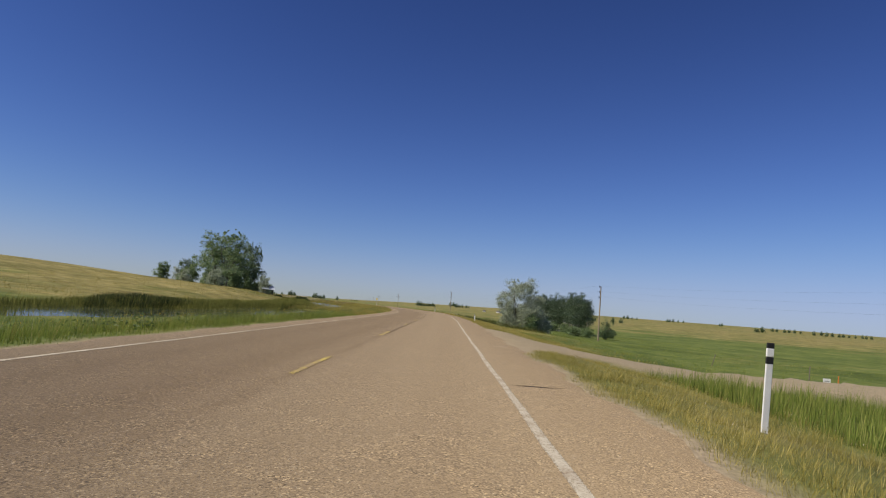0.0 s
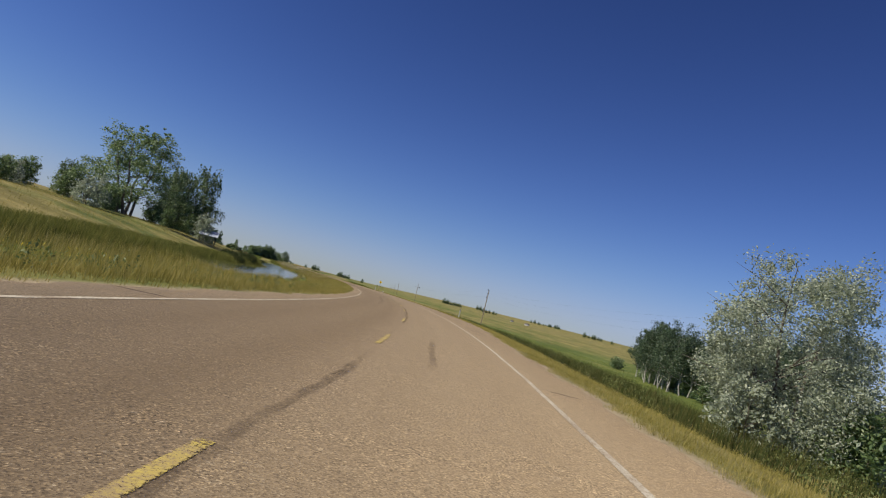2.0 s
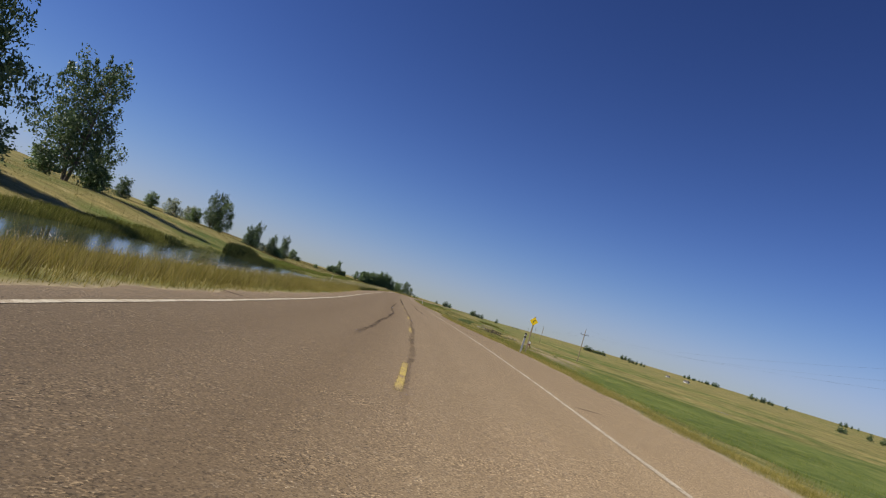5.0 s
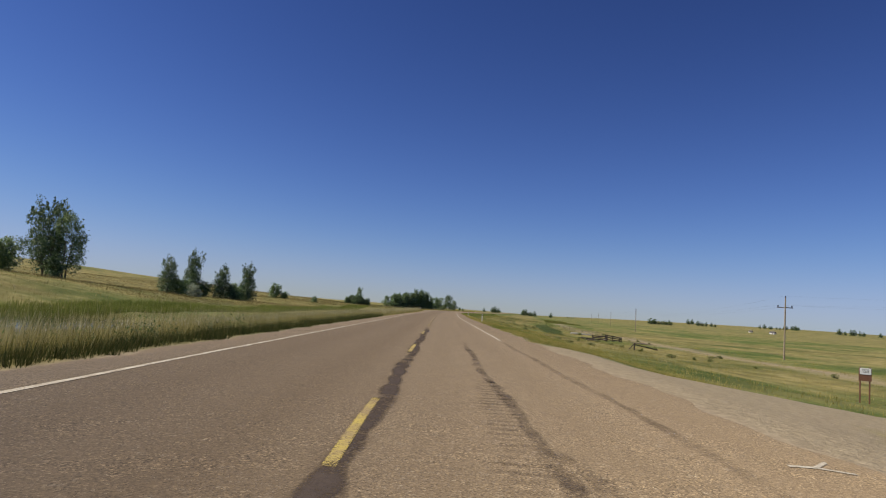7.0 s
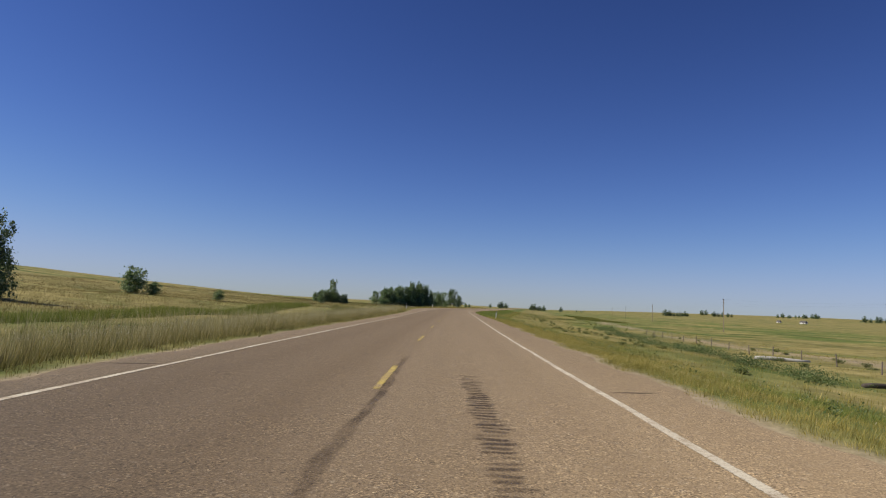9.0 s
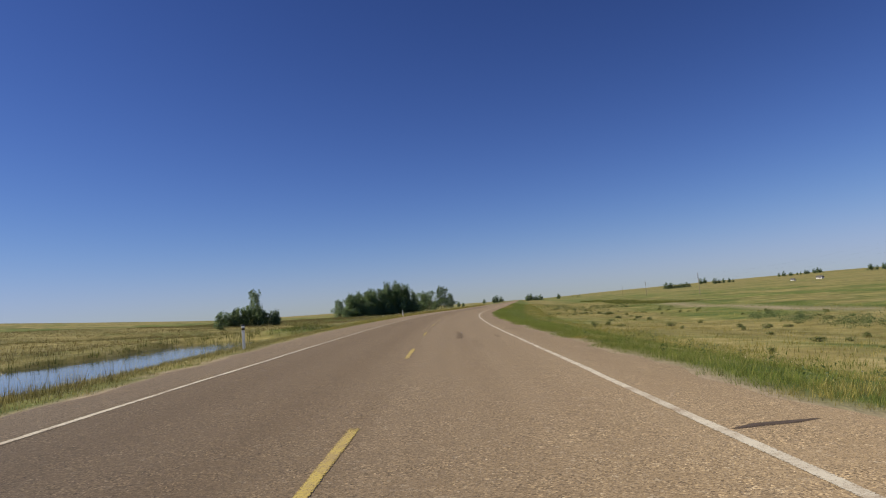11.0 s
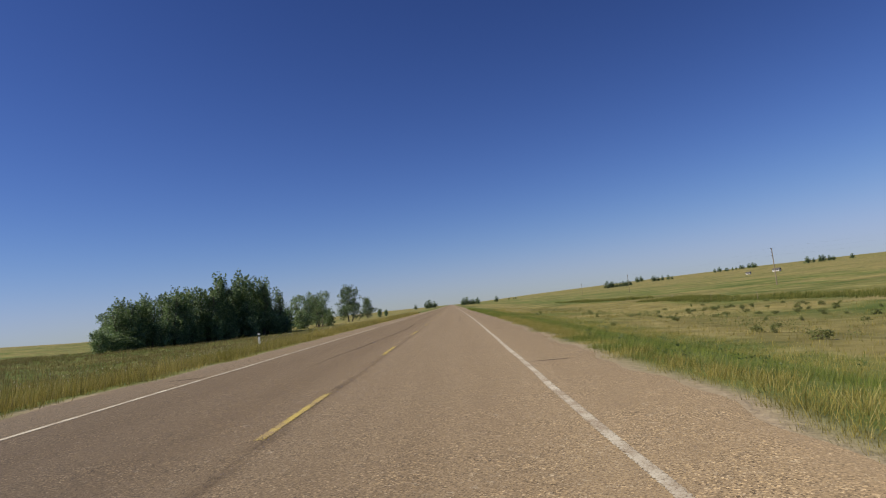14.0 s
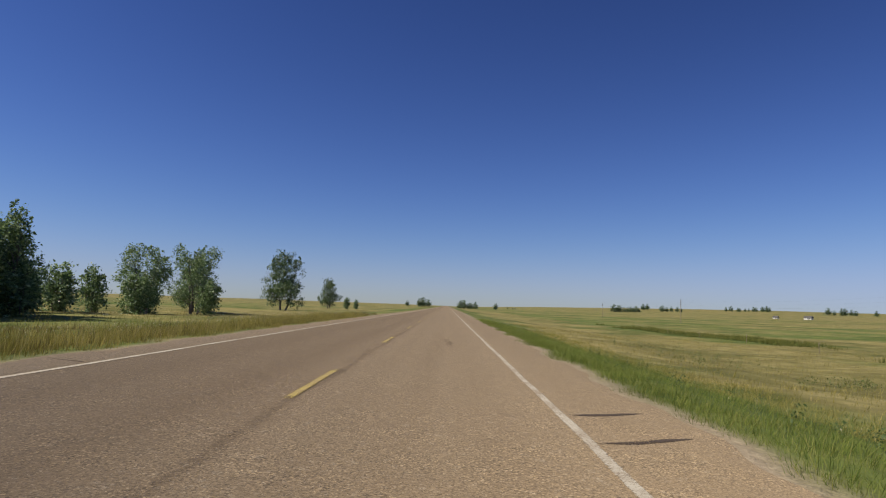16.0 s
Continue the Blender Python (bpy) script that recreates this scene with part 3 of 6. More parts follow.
def strip(name, s0, s1, lat, width, material, parent=None, lift=0.007, step=0.5, wobble=0.0, seed=0.0):
    """A thin raised band along the road, with a slightly uneven edge."""
    n = max(2, int((s1 - s0) / step) + 1)
    s = np.linspace(s0, s1, n)
    mid = lat(s) if callable(lat) else np.full(n, float(lat))
    mid = mid + wobble * (np.sin(s * 0.7 + seed) + 0.6 * np.sin(s * 1.9 + 2 * seed))
    S = np.stack([s, s, s, s], 1)
    half = width * 0.54 * (1 + 0.04 * np.sin(s * 0.9 + seed) + 0.03 * np.sin(s * 2.1))
    L = np.stack([mid - half, mid - half * 0.6, mid + half * 0.6, mid + half], 1)
    Z = road_height(S, L) + np.array([lift - 0.0005, lift, lift, lift - 0.0005])
    ends = np.minimum(1, np.minimum(s - s0, s1 - s) / 0.3)
    ob = sheet(name, S, L, Z, material, [("core", np.outer(ends, [0.0, 1.0, 1.0, 0.0]))])
    if parent:
        ob.parent = parent
    return ob


# edge lines and centre dashes
WHITE_RIGHT, WHITE_LEFT = 3.39, -3.64
tagged(strip("edge_line", 303, 530, WHITE_RIGHT, 0.115, WHITE_PAINT, wobble=0.008), "worn white edge line painted on the asphalt", "road marking", "white edge lines", "structure")
tagged(strip("edge_line", 530, 2500, WHITE_RIGHT, 0.11, WHITE_WORN, wobble=0.008, seed=7), "badly worn white edge line painted on the asphalt", "road marking", "white edge lines", "structure")
tagged(strip("edge_line", -200, 277.5, WHITE_RIGHT, 0.11, WHITE_WORN, wobble=0.008, seed=2), "worn white edge line painted on the asphalt", "road marking", "white edge lines", "structure")
tagged(strip("edge_line", -200, 190, WHITE_LEFT, 0.11, WHITE_WORN, wobble=0.008, seed=5), "thin worn white edge line painted on the asphalt", "road marking", "white edge lines", "structure")
tagged(strip("edge_line", 190, 2500, WHITE_LEFT, 0.105, WHITE_PAINT, wobble=0.008, seed=4), "worn white edge line painted on the asphalt", "road marking", "white edge lines", "structure")
centre_line = thing("centre_line", Vector((0, 0, 0)), 0, "broken yellow centre line of worn painted dashes", "road marking", kind="structure")
SEEN = [17.0, 30.5, 42.8, 55.0, 69.5, 84.5, 97.6, 110.7, 126.0]  # starts of the repainted dashes in the bend
starts = [5.0 - 11.8 * k for k in range(12, 0, -1)] + [5.0] + SEEN + list(np.linspace(126.0, 218.5, 9)[1:-1]) + [220.1, 230.8, 244.0, 255.0, 268.0, 280.5, 292.5, 304.0, 316.5, 328.0, 339.0, 350.5, 361.5]
starts += list(np.linspace(361.5, 444.2, 8)[1:]) + [455.5, 467.5, 479.0, 491.5, 503.5, 515.5, 528.2, 539.5, 551.5, 562.5, 574.0, 586.0, 596.5, 608.0, 619.0, 629.5] + [629.5 + 11.8 * k for k in range(1, 40)]
for k, s0 in enumerate(starts):
    strip("dash", s0, s0 + 3.5, 0.08, 0.105, YELLOW_PAINT, centre_line, step=0.25, seed=k * 1.7, wobble=0.006)

# ---- tar seals, scuffs and rumble marks ----


def polyline_tar(name, points, width, label, group, strength=1.0):
    """A poured tar line through (s, lat) points, of uneven width."""
    s = np.array([p[0] for p in points], float)
    la = np.array([p[1] for p in points], float)
    run = np.concatenate([[0], np.cumsum(np.hypot(np.diff(s), np.diff(la)))])
    n = max(3, int(run[-1] / 0.25))
    r = np.linspace(0, run[-1], n)
    ss, ll = np.interp(r, run, s), np.interp(r, run, la)
    ss = ss + 0.02 * np.sin(r * 2.3 + s[0]) + 0.012 * np.sin(r * 7.1)
    ll = ll + 0.03 * np.sin(r * 0.8 + s[0] * 2) + 0.012 * np.sin(r * 4.3)
    ds, dl = np.gradient(ss), np.gradient(ll)
    k = np.hypot(ds, dl)
    ns, nl = -dl / k, ds / k
    half = width / 2 * (0.85 + 0.15 * np.sin(r * 1.3 + s[0]) + 0.12 * np.sin(r * 5.0)) * np.minimum(1, np.minimum(r, run[-1] - r) / 0.4 + 0.25)
    S = np.stack([ss - ns * half, ss - ns * half * 0.45, ss + ns * half * 0.45, ss + ns * half], 1)
    L = np.stack([ll - nl * half, ll - nl * half * 0.45, ll + nl * half * 0.45, ll + nl * half], 1)
    Z = road_height(S, L) + np.array([0.001, 0.005, 0.005, 0.001])
    ends = np.minimum(1, np.minimum(r, run[-1] - r) / (0.12 + 0.12 * run[-1]))
    core = strength * np.outer(ends * (0.8 + 0.2 * np.sin(r * 0.9 + s[0])), [0.0, 1.0, 1.0, 0.0])
    return tagged(sheet(name, S, L, Z, TAR, [("core", core)]), label, "road repair", group, "structure")


rng = random.Random(4)
for s0 in (18.0, 38.0, 56.5, 75.0, 97.0, 120.5, 143.0, 166.0, 189.0, 212.0, 238.0, 266.0, 319.0, 342.0, 362.5, 384.0, 408.0, 435.0, 458.5, 478.0, 495.0, 515.0, 531.0, 557.5, 573.5, 593.0, 609.5, 628.0, 629.6, 651.0, 672.0):
    polyline_tar("crack_seal", [(s0, 3.46), (s0 + rng.uniform(0.0, 0.3), 3.8), (s0 + rng.uniform(0.1, 0.6), rng.uniform(4.35, 4.7))], 0.16, "dark tar crack seal across the shoulder", "shoulder crack seals", 5.0)
for s0 in (38.0, 60.0, 96.0, 131.0, 170.0, 214.0, 239.0, 267.0, 300.0, 322.0, 343.5, 346.5, 363.5, 410.0, 470.0, 519.5, 537.0, 560.0, 595.0, 612.0, 632.0):
    polyline_tar("crack_seal", [(s0, -3.7), (s0 + rng.uniform(-0.4, 0.4), -4.7)], 0.12, "dark tar crack seal across the shoulder", "shoulder crack seals", 4.0)
for pts, w in (
    ([(125, -1.85), (131, -1.7), (140, -1.5), (152, -1.5), (165, -1.3)], 0.10),
    ([(212, -1.15), (222, -1.0), (232, -0.75), (241, -0.9), (248, -0.8), (258, -0.6), (262, -0.95)], 0.11),
    ([(259.6, -1.7), (260.4, -1.25), (261.0, -1.0), (262.0, -0.92), (262.9, -0.88)], 0.07),
    ([(266.85, -1.6), (267.0, -1.45), (267.2, -1.35)], 0.08),
    ([(271.5, 2.3), (274, 2.2), (276.5, 2.1)], 0.10),
    ([(472, -2.9), (475, -2.5), (477, -2.15), (480.5, -1.85)], 0.10),
    ([(482.5, -1.4), (484.5, -1.25)], 0.12),
    ([(495, -1.7), (497, -1.55), (501, -1.25)], 0.09),
    ([(560, -1.5), (571, -1.1), (582, -0.8), (592, -0.9)], 0.09),
    ([(604, -1.3), (614, -0.9), (624, -0.8)], 0.09),
    ([(320, 2.9), (323, 2.4), (326, 2.3), (329, 2.4)], 0.06),
    ([(277, 3.4), (281.5, 3.46), (285, 3.45), (291, 3.4), (297, 3.38), (303.5, 3.36)], 0.11),
    ([(279.0, 2.05), (280.5, 2.05), (281.5, 1.92)], 0.16),
    ([(104, 1.2), (97, 1.3), (95, 1.25)], 0.10),
    ([(46, 0.9), (46.3, 1.6)], 0.10),
    ([(588, 2.3), (598, 2.4), (609, 2.6)], 0.06),
    ([(641.5, 2.0), (643.5, 2.1), (646, 2.0)], 0.14),
):
    polyline_tar("tar_line", pts, w * (1.7 if pts[0][1] < 0 else 2.4), "wandering dark tar line along the lane", "lane tar lines", (1.5 if 210 < pts[0][0] < 270 else 1.0) if pts[0][1] < 0 else 0.55)
for pts in ([(249.5, 1.6), (252, 1.66), (256, 1.75), (260, 1.6)], [(267, 1.68), (272.5, 1.7), (280, 1.85), (290, 1.7), (300, 1.75)]):
    polyline_tar("tar_line", pts, 0.26, "dark tar line worn along the wheel track", "lane tar lines")
# the centre seam, filled with tar beside the dashes
for a, b in ((30, 60), (60, 100), (108, 140), (140, 196), (205, 262), (262, 316), (316, 352), (352, 372), (455, 520), (540, 600), (600, 660)):
    polyline_tar("seam_seal", [(s, 0.16) for s in np.arange(a, b, 4.0)], 0.34 if 260 < a < 316 else 0.2, "dark tar seal along the centre seam", "centre seam seals", 2.4 if 260 < a < 316 else 0.35 if a > 450 else 0.8)
# oil patches
for s0, la, w, ln in ((69.0, 1.5, 0.28, 0.5), (110.0, 1.25, 0.22, 2.2), (281.0, 1.9, 0.25, 0.8), (451.5, 1.5, 0.3, 6.8), (451.8, 2.85, 0.2, 2.0), (608.0, 2.5, 0.22, 2.0), (613.5, 1.6, 0.2, 3.0), (34.5, 0.1, 0.3, 0.7), (262.5, 0.2, 0.4, 0.9)):
    polyline_tar("oil_stain", [(s0, la), (s0 + ln / 2, la + 0.03), (s0 + ln, la)], w * 1.15, "dark oily stain soaked into the asphalt", "oil stains", 0.75)

def rumble_bars(s0, s1, lat, gap, width, strength):
    """A run of short scuffed grooves across a wheel track."""
    run = thing("rumble_scuffs", Vector((0, 0, 0)), 0, "row of short dark scuff bars across the wheel track", "road marking", "rumble scuffs", "structure")
    n = int((s1 - s0) / gap)
    for k in range(n):
        s = s0 + k * gap + rng.uniform(-0.02, 0.02)
        half = width / 2 * rng.uniform(0.7, 1.2)
        mid = lat + 0.05 * math.sin(s * 0.6) + rng.uniform(-0.04, 0.04)
        d = gap * 0.42 * rng.uniform(0.75, 1.15)
        S, L = np.meshgrid(s + d * np.array([-1, -0.3, 0.3, 1]), mid + half * np.array([-1, -0.55, 0.55, 1]), indexing="ij")
        S = S + rng.uniform(-0.04, 0.04) * (L - mid) / half
        core = np.outer([0, 1, 1, 0], [0, 1, 1, 0]) * strength * rng.uniform(0.5, 1.2) * min(1.0, 0.35 + 2.5 * min(k, n - 1 - k) / n)
        ob = sheet("scuff_bar", S, L, road_height(S, L) + 0.004, TAR, [("core", core)])
        ob.parent = run


rumble_bars(258.6, 268.5, 1.58, 0.145, 0.36, 2.0)
rumble_bars(279.0, 288.0, 1.55, 0.25, 0.46, 0.5)
rumble_bars(336.5, 344.5, 1.75, 0.25, 0.46, 0.5)
rumble_bars(355.5, 364.0, 1.47, 0.18, 0.36, 1.5)
rumble_bars(446.0, 452.0, 2.0, 0.3, 0.4, 0.4)



def survey_mark(s0, la):
    """A small painted fork on the shoulder."""
    ob = thing("survey_mark", Vector((0, 0, 0)), 0, "white painted survey fork on the gravelly shoulder", "road marking", "survey marks", "structure")
    for ds, dl in ((0.0, -0.25), (0.28, 0.26), (-0.16, 0.28)):
        n = np.linspace(0, 1, 6)
        S = np.stack([s0 + ds * n + k for k in (-0.04, -0.018, 0.018, 0.04)], 1)
        L = np.stack([la + dl * n] * 4, 1)
        arm = sheet("stroke", S, L, road_height(S, L) + 0.006, WHITE_PAINT, [("core", np.outer(np.ones(6), [0.0, 1.0, 1.0, 0.0]))])
        arm.parent = ob


for s0, la in ((29.5, 4.3), (49.0, 4.25), (281.8, 4.3), (303.3, 4.05)):
    survey_mark(s0, la)

# ---- water ----


def water_sheet(name, s0, s1, lat0, lat1, z, label):
    S, L = np.meshgrid(np.arange(s0, s1, 3.0), np.linspace(lat0, lat1, 12), indexing="ij")
    return tagged(sheet(name, S, L, np.full(S.shape, z), WATER), label, "pond", kind="structure")


water_sheet("water", 28, 345, -31, -10, -0.86, "still roadside pond reflecting the blue sky")
water_sheet("water", 312, 360, 63, 79, -3.05, "small still stock pond in the meadow")
water_sheet("water", 445, 491, -25.5, -9.5, -0.54, "small still roadside pond among grass")

# ---- plants ----


def fast_mesh(name, verts, faces, material):
    """A mesh of equal-sided faces from arrays."""
    me = bpy.data.meshes.new(name)
    n, k = faces.shape
    me.vertices.add(len(verts))
    me.vertices.foreach_set("co", np.asarray(verts, np.float32).reshape(-1))
    me.loops.add(n * k)
    me.loops.foreach_set("vertex_index", faces.astype(np.int32).reshape(-1))
    me.polygons.add(n)
    me.polygons.foreach_set("loop_start", np.arange(0, n * k, k, dtype=np.int32))
    me.polygons.foreach_set("loop_total", np.full(n, k, dtype=np.int32))
    me.materials.append(material)
    me.update(calc_edges=True)
    me.validate()
    return me


def blades(name, s, lat, height, width, lean, per, spread, material, label, seed, low=0.4, uneven=0.45):
    """Tufts of thin tapering blades that stand on the ground at s, lat."""
    r = np.random.default_rng(seed)
    n = len(s) * per
    S, L = np.repeat(s, per), np.repeat(lat, per)
    own = r.uniform(0, 1, len(s))
    H = np.repeat(height * (1 - uneven + 2 * uneven * r.beta(1.6, 2.2, len(s))), per) * r.uniform(low, 1.2, n)
    x, y = on_road(S, L)
    z = np.repeat(ground_z(s, lat), per)
    ang = r.uniform(0, 2 * np.pi, n)
    off = spread * np.sqrt(r.uniform(0, 1, n))
    a2 = r.uniform(0, 2 * np.pi, n)
    bx, by = x + off * np.cos(a2), y + off * np.sin(a2)
    w = width * r.uniform(0.6, 1.3, n) / 2
    tilt = lean * r.uniform(0.1, 1.3, n) * H
    dx, dy = np.cos(ang), np.sin(ang)
    lx, ly = np.cos(a2) * tilt + 0.10 * H, np.sin(a2) * tilt
    v = np.empty((n, 3, 3), np.float32)
    v[:, 0] = np.stack([bx - dx * w, by - dy * w, z - 0.04], -1)
    v[:, 1] = np.stack([bx + dx * w, by + dy * w, z - 0.04], -1)
    v[:, 2] = np.stack([bx + lx, by + ly, z + H], -1)
    me = fast_mesh(name, v.reshape(-1, 3), np.arange(n * 3).reshape(n, 3), material)
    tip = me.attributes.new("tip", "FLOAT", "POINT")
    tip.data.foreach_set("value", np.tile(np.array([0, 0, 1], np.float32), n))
    tone = me.attributes.new("tuft", "FLOAT", "POINT")
    tone.data.foreach_set("value", np.repeat(own, per * 3).astype(np.float32))
    return tagged(new(name, me), label, "grass", kind="stuff")


def scatter(count, s0, s1, lat_of, seed, keep=None):
    """Places between s0 and s1; lat_of turns 0..1 and s into lat."""
    r = np.random.default_rng(seed)
    s = r.uniform(s0, s1, count)
    la = lat_of(r.uniform(0, 1, count), s)
    if keep is not None:
        k = r.uniform(0, 1, count) < keep(s, la)
        s, la = s[k], la[k]
    return s, la


def off_drive(s, la):
    return (1 - np.clip(drive_mask(s, la) * 2, 0, 1)) * (1 - np.clip(pond_mask(s, la) * 1.6, 0, 1))


def patch(s, la, scale, seed):
    x, y = on_road(s, la)
    return 0.5 + 0.5 * waves(x, y, scale, seed)


r0 = np.random.default_rng(11)
# verge beside the ponds: green at the foot, ripe straw above
s, la = scatter(82000, 12, 680, lambda u, s: edge_left(s) - 0.1 - 6.2 * u ** 1.1, 21, off_drive)
left = edge_left(s) - la
h = (0.32 + 0.22 * patch(s, la, 6, 0.5)) * (1 + 0.25 * bell(s, 278, 350, 12) + 0.12 * bell(s, 218, 270, 8) + 0.1 * smooth(500, 540, s)) * (0.35 + 0.65 * smooth(0.1, 0.9, left)) * (1 - 0.3 * smooth(2.0, 5.0, left)) * (1 - 0.6 * bell(s, 436, 492, 10))
dryish = 0.75 * patch(s, la, 9, 2.2) + 0.5 * patch(s, la, 1.1, 0.8) - 0.15 + 0.42 * bell(s, 80, 250, 25) - 0.4 * (1 - smooth(50, 85, s)) + 0.45 * bell(s, 195, 246, 12) + 0.1 * bell(s, 246, 430, 10) + 0.35 * bell(s, 276, 346, 8) + 0.3 * bell(s, 345, 445, 10) + 0.6 * bell(s, 455, 700, 15) > 0.45
tallish = (s > 275 + 12 * patch(s, la, 5, 0.1)) & (s < 455 + 60 * patch(s, la, 5, 0.6))
# the verge's road-facing foot, where shade is put into the blade colour
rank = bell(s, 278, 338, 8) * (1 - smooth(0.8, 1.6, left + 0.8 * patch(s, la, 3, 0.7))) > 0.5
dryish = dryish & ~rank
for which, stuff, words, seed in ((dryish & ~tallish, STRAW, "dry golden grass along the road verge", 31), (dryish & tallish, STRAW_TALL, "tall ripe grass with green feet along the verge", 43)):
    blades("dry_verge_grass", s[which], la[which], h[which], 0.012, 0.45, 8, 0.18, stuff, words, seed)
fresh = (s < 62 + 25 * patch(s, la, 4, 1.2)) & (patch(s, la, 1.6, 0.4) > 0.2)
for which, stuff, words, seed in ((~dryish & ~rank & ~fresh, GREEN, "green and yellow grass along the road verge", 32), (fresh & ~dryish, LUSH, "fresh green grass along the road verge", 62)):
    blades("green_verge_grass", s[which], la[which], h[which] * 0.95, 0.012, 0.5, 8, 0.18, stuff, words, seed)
blades("green_verge_grass", s[rank], la[rank], h[rank] * 0.62, 0.013, 0.45, 8, 0.16, VERGE_SHADE_DARK, "green grass along the road verge, coloured dark for its shaded side", 48)
# a dense green edge under the ripe grass, coloured dark to paint the verge's own shade
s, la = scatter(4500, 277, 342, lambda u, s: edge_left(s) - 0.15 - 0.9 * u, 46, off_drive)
blades("green_verge_grass", s, la, 0.2 + 0.16 * patch(s, la, 1.4, 2.0), 0.013, 0.35, 6, 0.15, VERGE_SHADE_DARK, "dense green grass at the road edge with shade in its colour", 47)
# single ripe stalks that stand above the rest
s, la = scatter(9000, 12, 680, lambda u, s: edge_left(s) - 0.5 - 6.0 * u, 26, lambda s, la: off_drive(s, la) * (1 - 0.6 * bell(s, 436, 486, 8)))
blades("grass_stalks", s, la, 0.46 + 0.2 * patch(s, la, 8, 1.9), 0.010, 0.3, 3, 0.14, STRAW, "ripe grass stalks above the verge", 40)
s, la = scatter(18000, 278, 434, lambda u, s: edge_left(s) - 2.2 + 1.4 * smooth(330, 350, s) - 3.2 * u ** 1.2, 30, off_drive)
blades("grass_stalks", s, la, 0.66 + 0.26 * patch(s, la, 2.2, 1.2), 0.012, 0.36, 5, 0.2, PALE_STALK, "tall pale seeding grass above the verge", 49)
s, la = scatter(6500, 212, 278, lambda u, s: edge_left(s) - 0.9 - 4.6 * u, 88, off_drive)
blades("grass_stalks", s, la, 0.38 + 0.2 * patch(s, la, 2.2, 1.2), 0.011, 0.4, 4, 0.2, STRAW, "tall golden grass along the verge by the pond", 89)
for count, a, b, out, deep, seed in ((9000, 505, 690, 0.4, 5.5, 90), (4500, 205, 282, 0.6, 5.2, 91), (3000, 345, 445, 0.6, 5.2, 95)):
    s, la = scatter(count, a, b, lambda u, s: edge_left(s) - out - deep * u, seed, off_drive)
    blades("brown_verge_grass", s, la, 0.34 + 0.2 * patch(s, la, 2.6, 0.7), 0.011, 0.5, 6, 0.2, RUSSET, "brown ripe grass along the road verge", seed + 20)
s, la = scatter(20000, 560, 655, lambda u, s: -16.0 - 62.0 * u ** 1.2, 92)
blades("bank_grass", s, la, 0.3 + 0.15 * patch(s, la, 9, 0.7), 0.03, 0.5, 5, 0.35, RUSSET, "ripe brown grass in the field before the grove", 93)
s, la = scatter(24000, 340, 560, lambda u, s: -27.0 - 70.0 * u ** 1.2, 99, off_drive)
blades("bank_grass", s, la, 0.28 + 0.15 * patch(s, la, 9, 0.7), 0.03, 0.5, 4, 0.35, RUSSET, "ripe brown grass over the foot of the hill", 94)
# right verge: yellow in the first bend, fresh green at the road's edge past it, ragged along the gravel
s, la = scatter(90000, 8, 690, lambda u, s: edge_right(s) - 0.15 + 7.7 * u ** 1.5, 22, off_drive)
out = la - edge_right(s) - (0.55 + 0.5 * smooth(530, 560, s)) * patch(s, la, 0.45, 2.5) * patch(s, la, 1.7, 0.6)
s, la, out = s[out > 0], la[out > 0], out[out > 0]
s2, la2 = scatter(30000, 8, 690, lambda u, s: edge_right(s) - 0.1 + 1.5 * u, 85, off_drive)
out2 = la2 - edge_right(s2) - (0.45 + 0.5 * smooth(530, 560, s2)) * patch(s2, la2, 0.45, 2.5) * patch(s2, la2, 1.7, 0.6)
s, la, out = (np.concatenate([a, b[out2 > 0]]) for a, b in ((s, s2), (la, la2), (out, out2)))
h = (0.06 + 0.06 * patch(s, la, 5, 1.5) + 0.08 * patch(s, la, 0.9, 0.3) + 0.04 * smooth(2, 5, out) + 0.09 * smooth(530, 560, s) * patch(s, la, 0.6, 1.1) * (1 - smooth(0.8, 1.8, out))) * (0.6 + 0.4 * smooth(0.0, 0.5, out))
ripe = 0.7 * patch(s, la, 7, 3.1) + 0.4 * patch(s, la, 0.8, 1.3) + 0.5 * (1 - smooth(285, 320, s)) * (1 - smooth(3.0, 6.0, out)) + 0.12 * bell(s, 310, 440, 15) + 0.45 * bell(s, 345, 425, 10) * (1 - smooth(1.0, 3.5, out)) - 0.38 * smooth(430, 465, s) * (1 - smooth(2.5, 4.5, out)) + 0.22 * smooth(440, 470, s) * bell(out, 4.2, 9, 1.0) + (0.75 * patch(s, la, 0.9, 2.2) + 0.25) * smooth(525, 560, s) * (1 - 0.85 * smooth(588, 612, s)) * (1 - smooth(0.5, 1.9, out))
straw_here, lush_here = ripe > 0.58, ripe < 0.2
mid_here = ~straw_here & ~lush_here
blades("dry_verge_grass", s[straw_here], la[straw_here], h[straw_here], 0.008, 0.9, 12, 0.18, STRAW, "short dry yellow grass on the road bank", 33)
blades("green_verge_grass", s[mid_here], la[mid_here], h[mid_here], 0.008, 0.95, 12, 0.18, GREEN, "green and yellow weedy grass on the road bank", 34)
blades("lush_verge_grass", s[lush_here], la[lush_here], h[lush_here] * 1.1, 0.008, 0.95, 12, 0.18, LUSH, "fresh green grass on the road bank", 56)
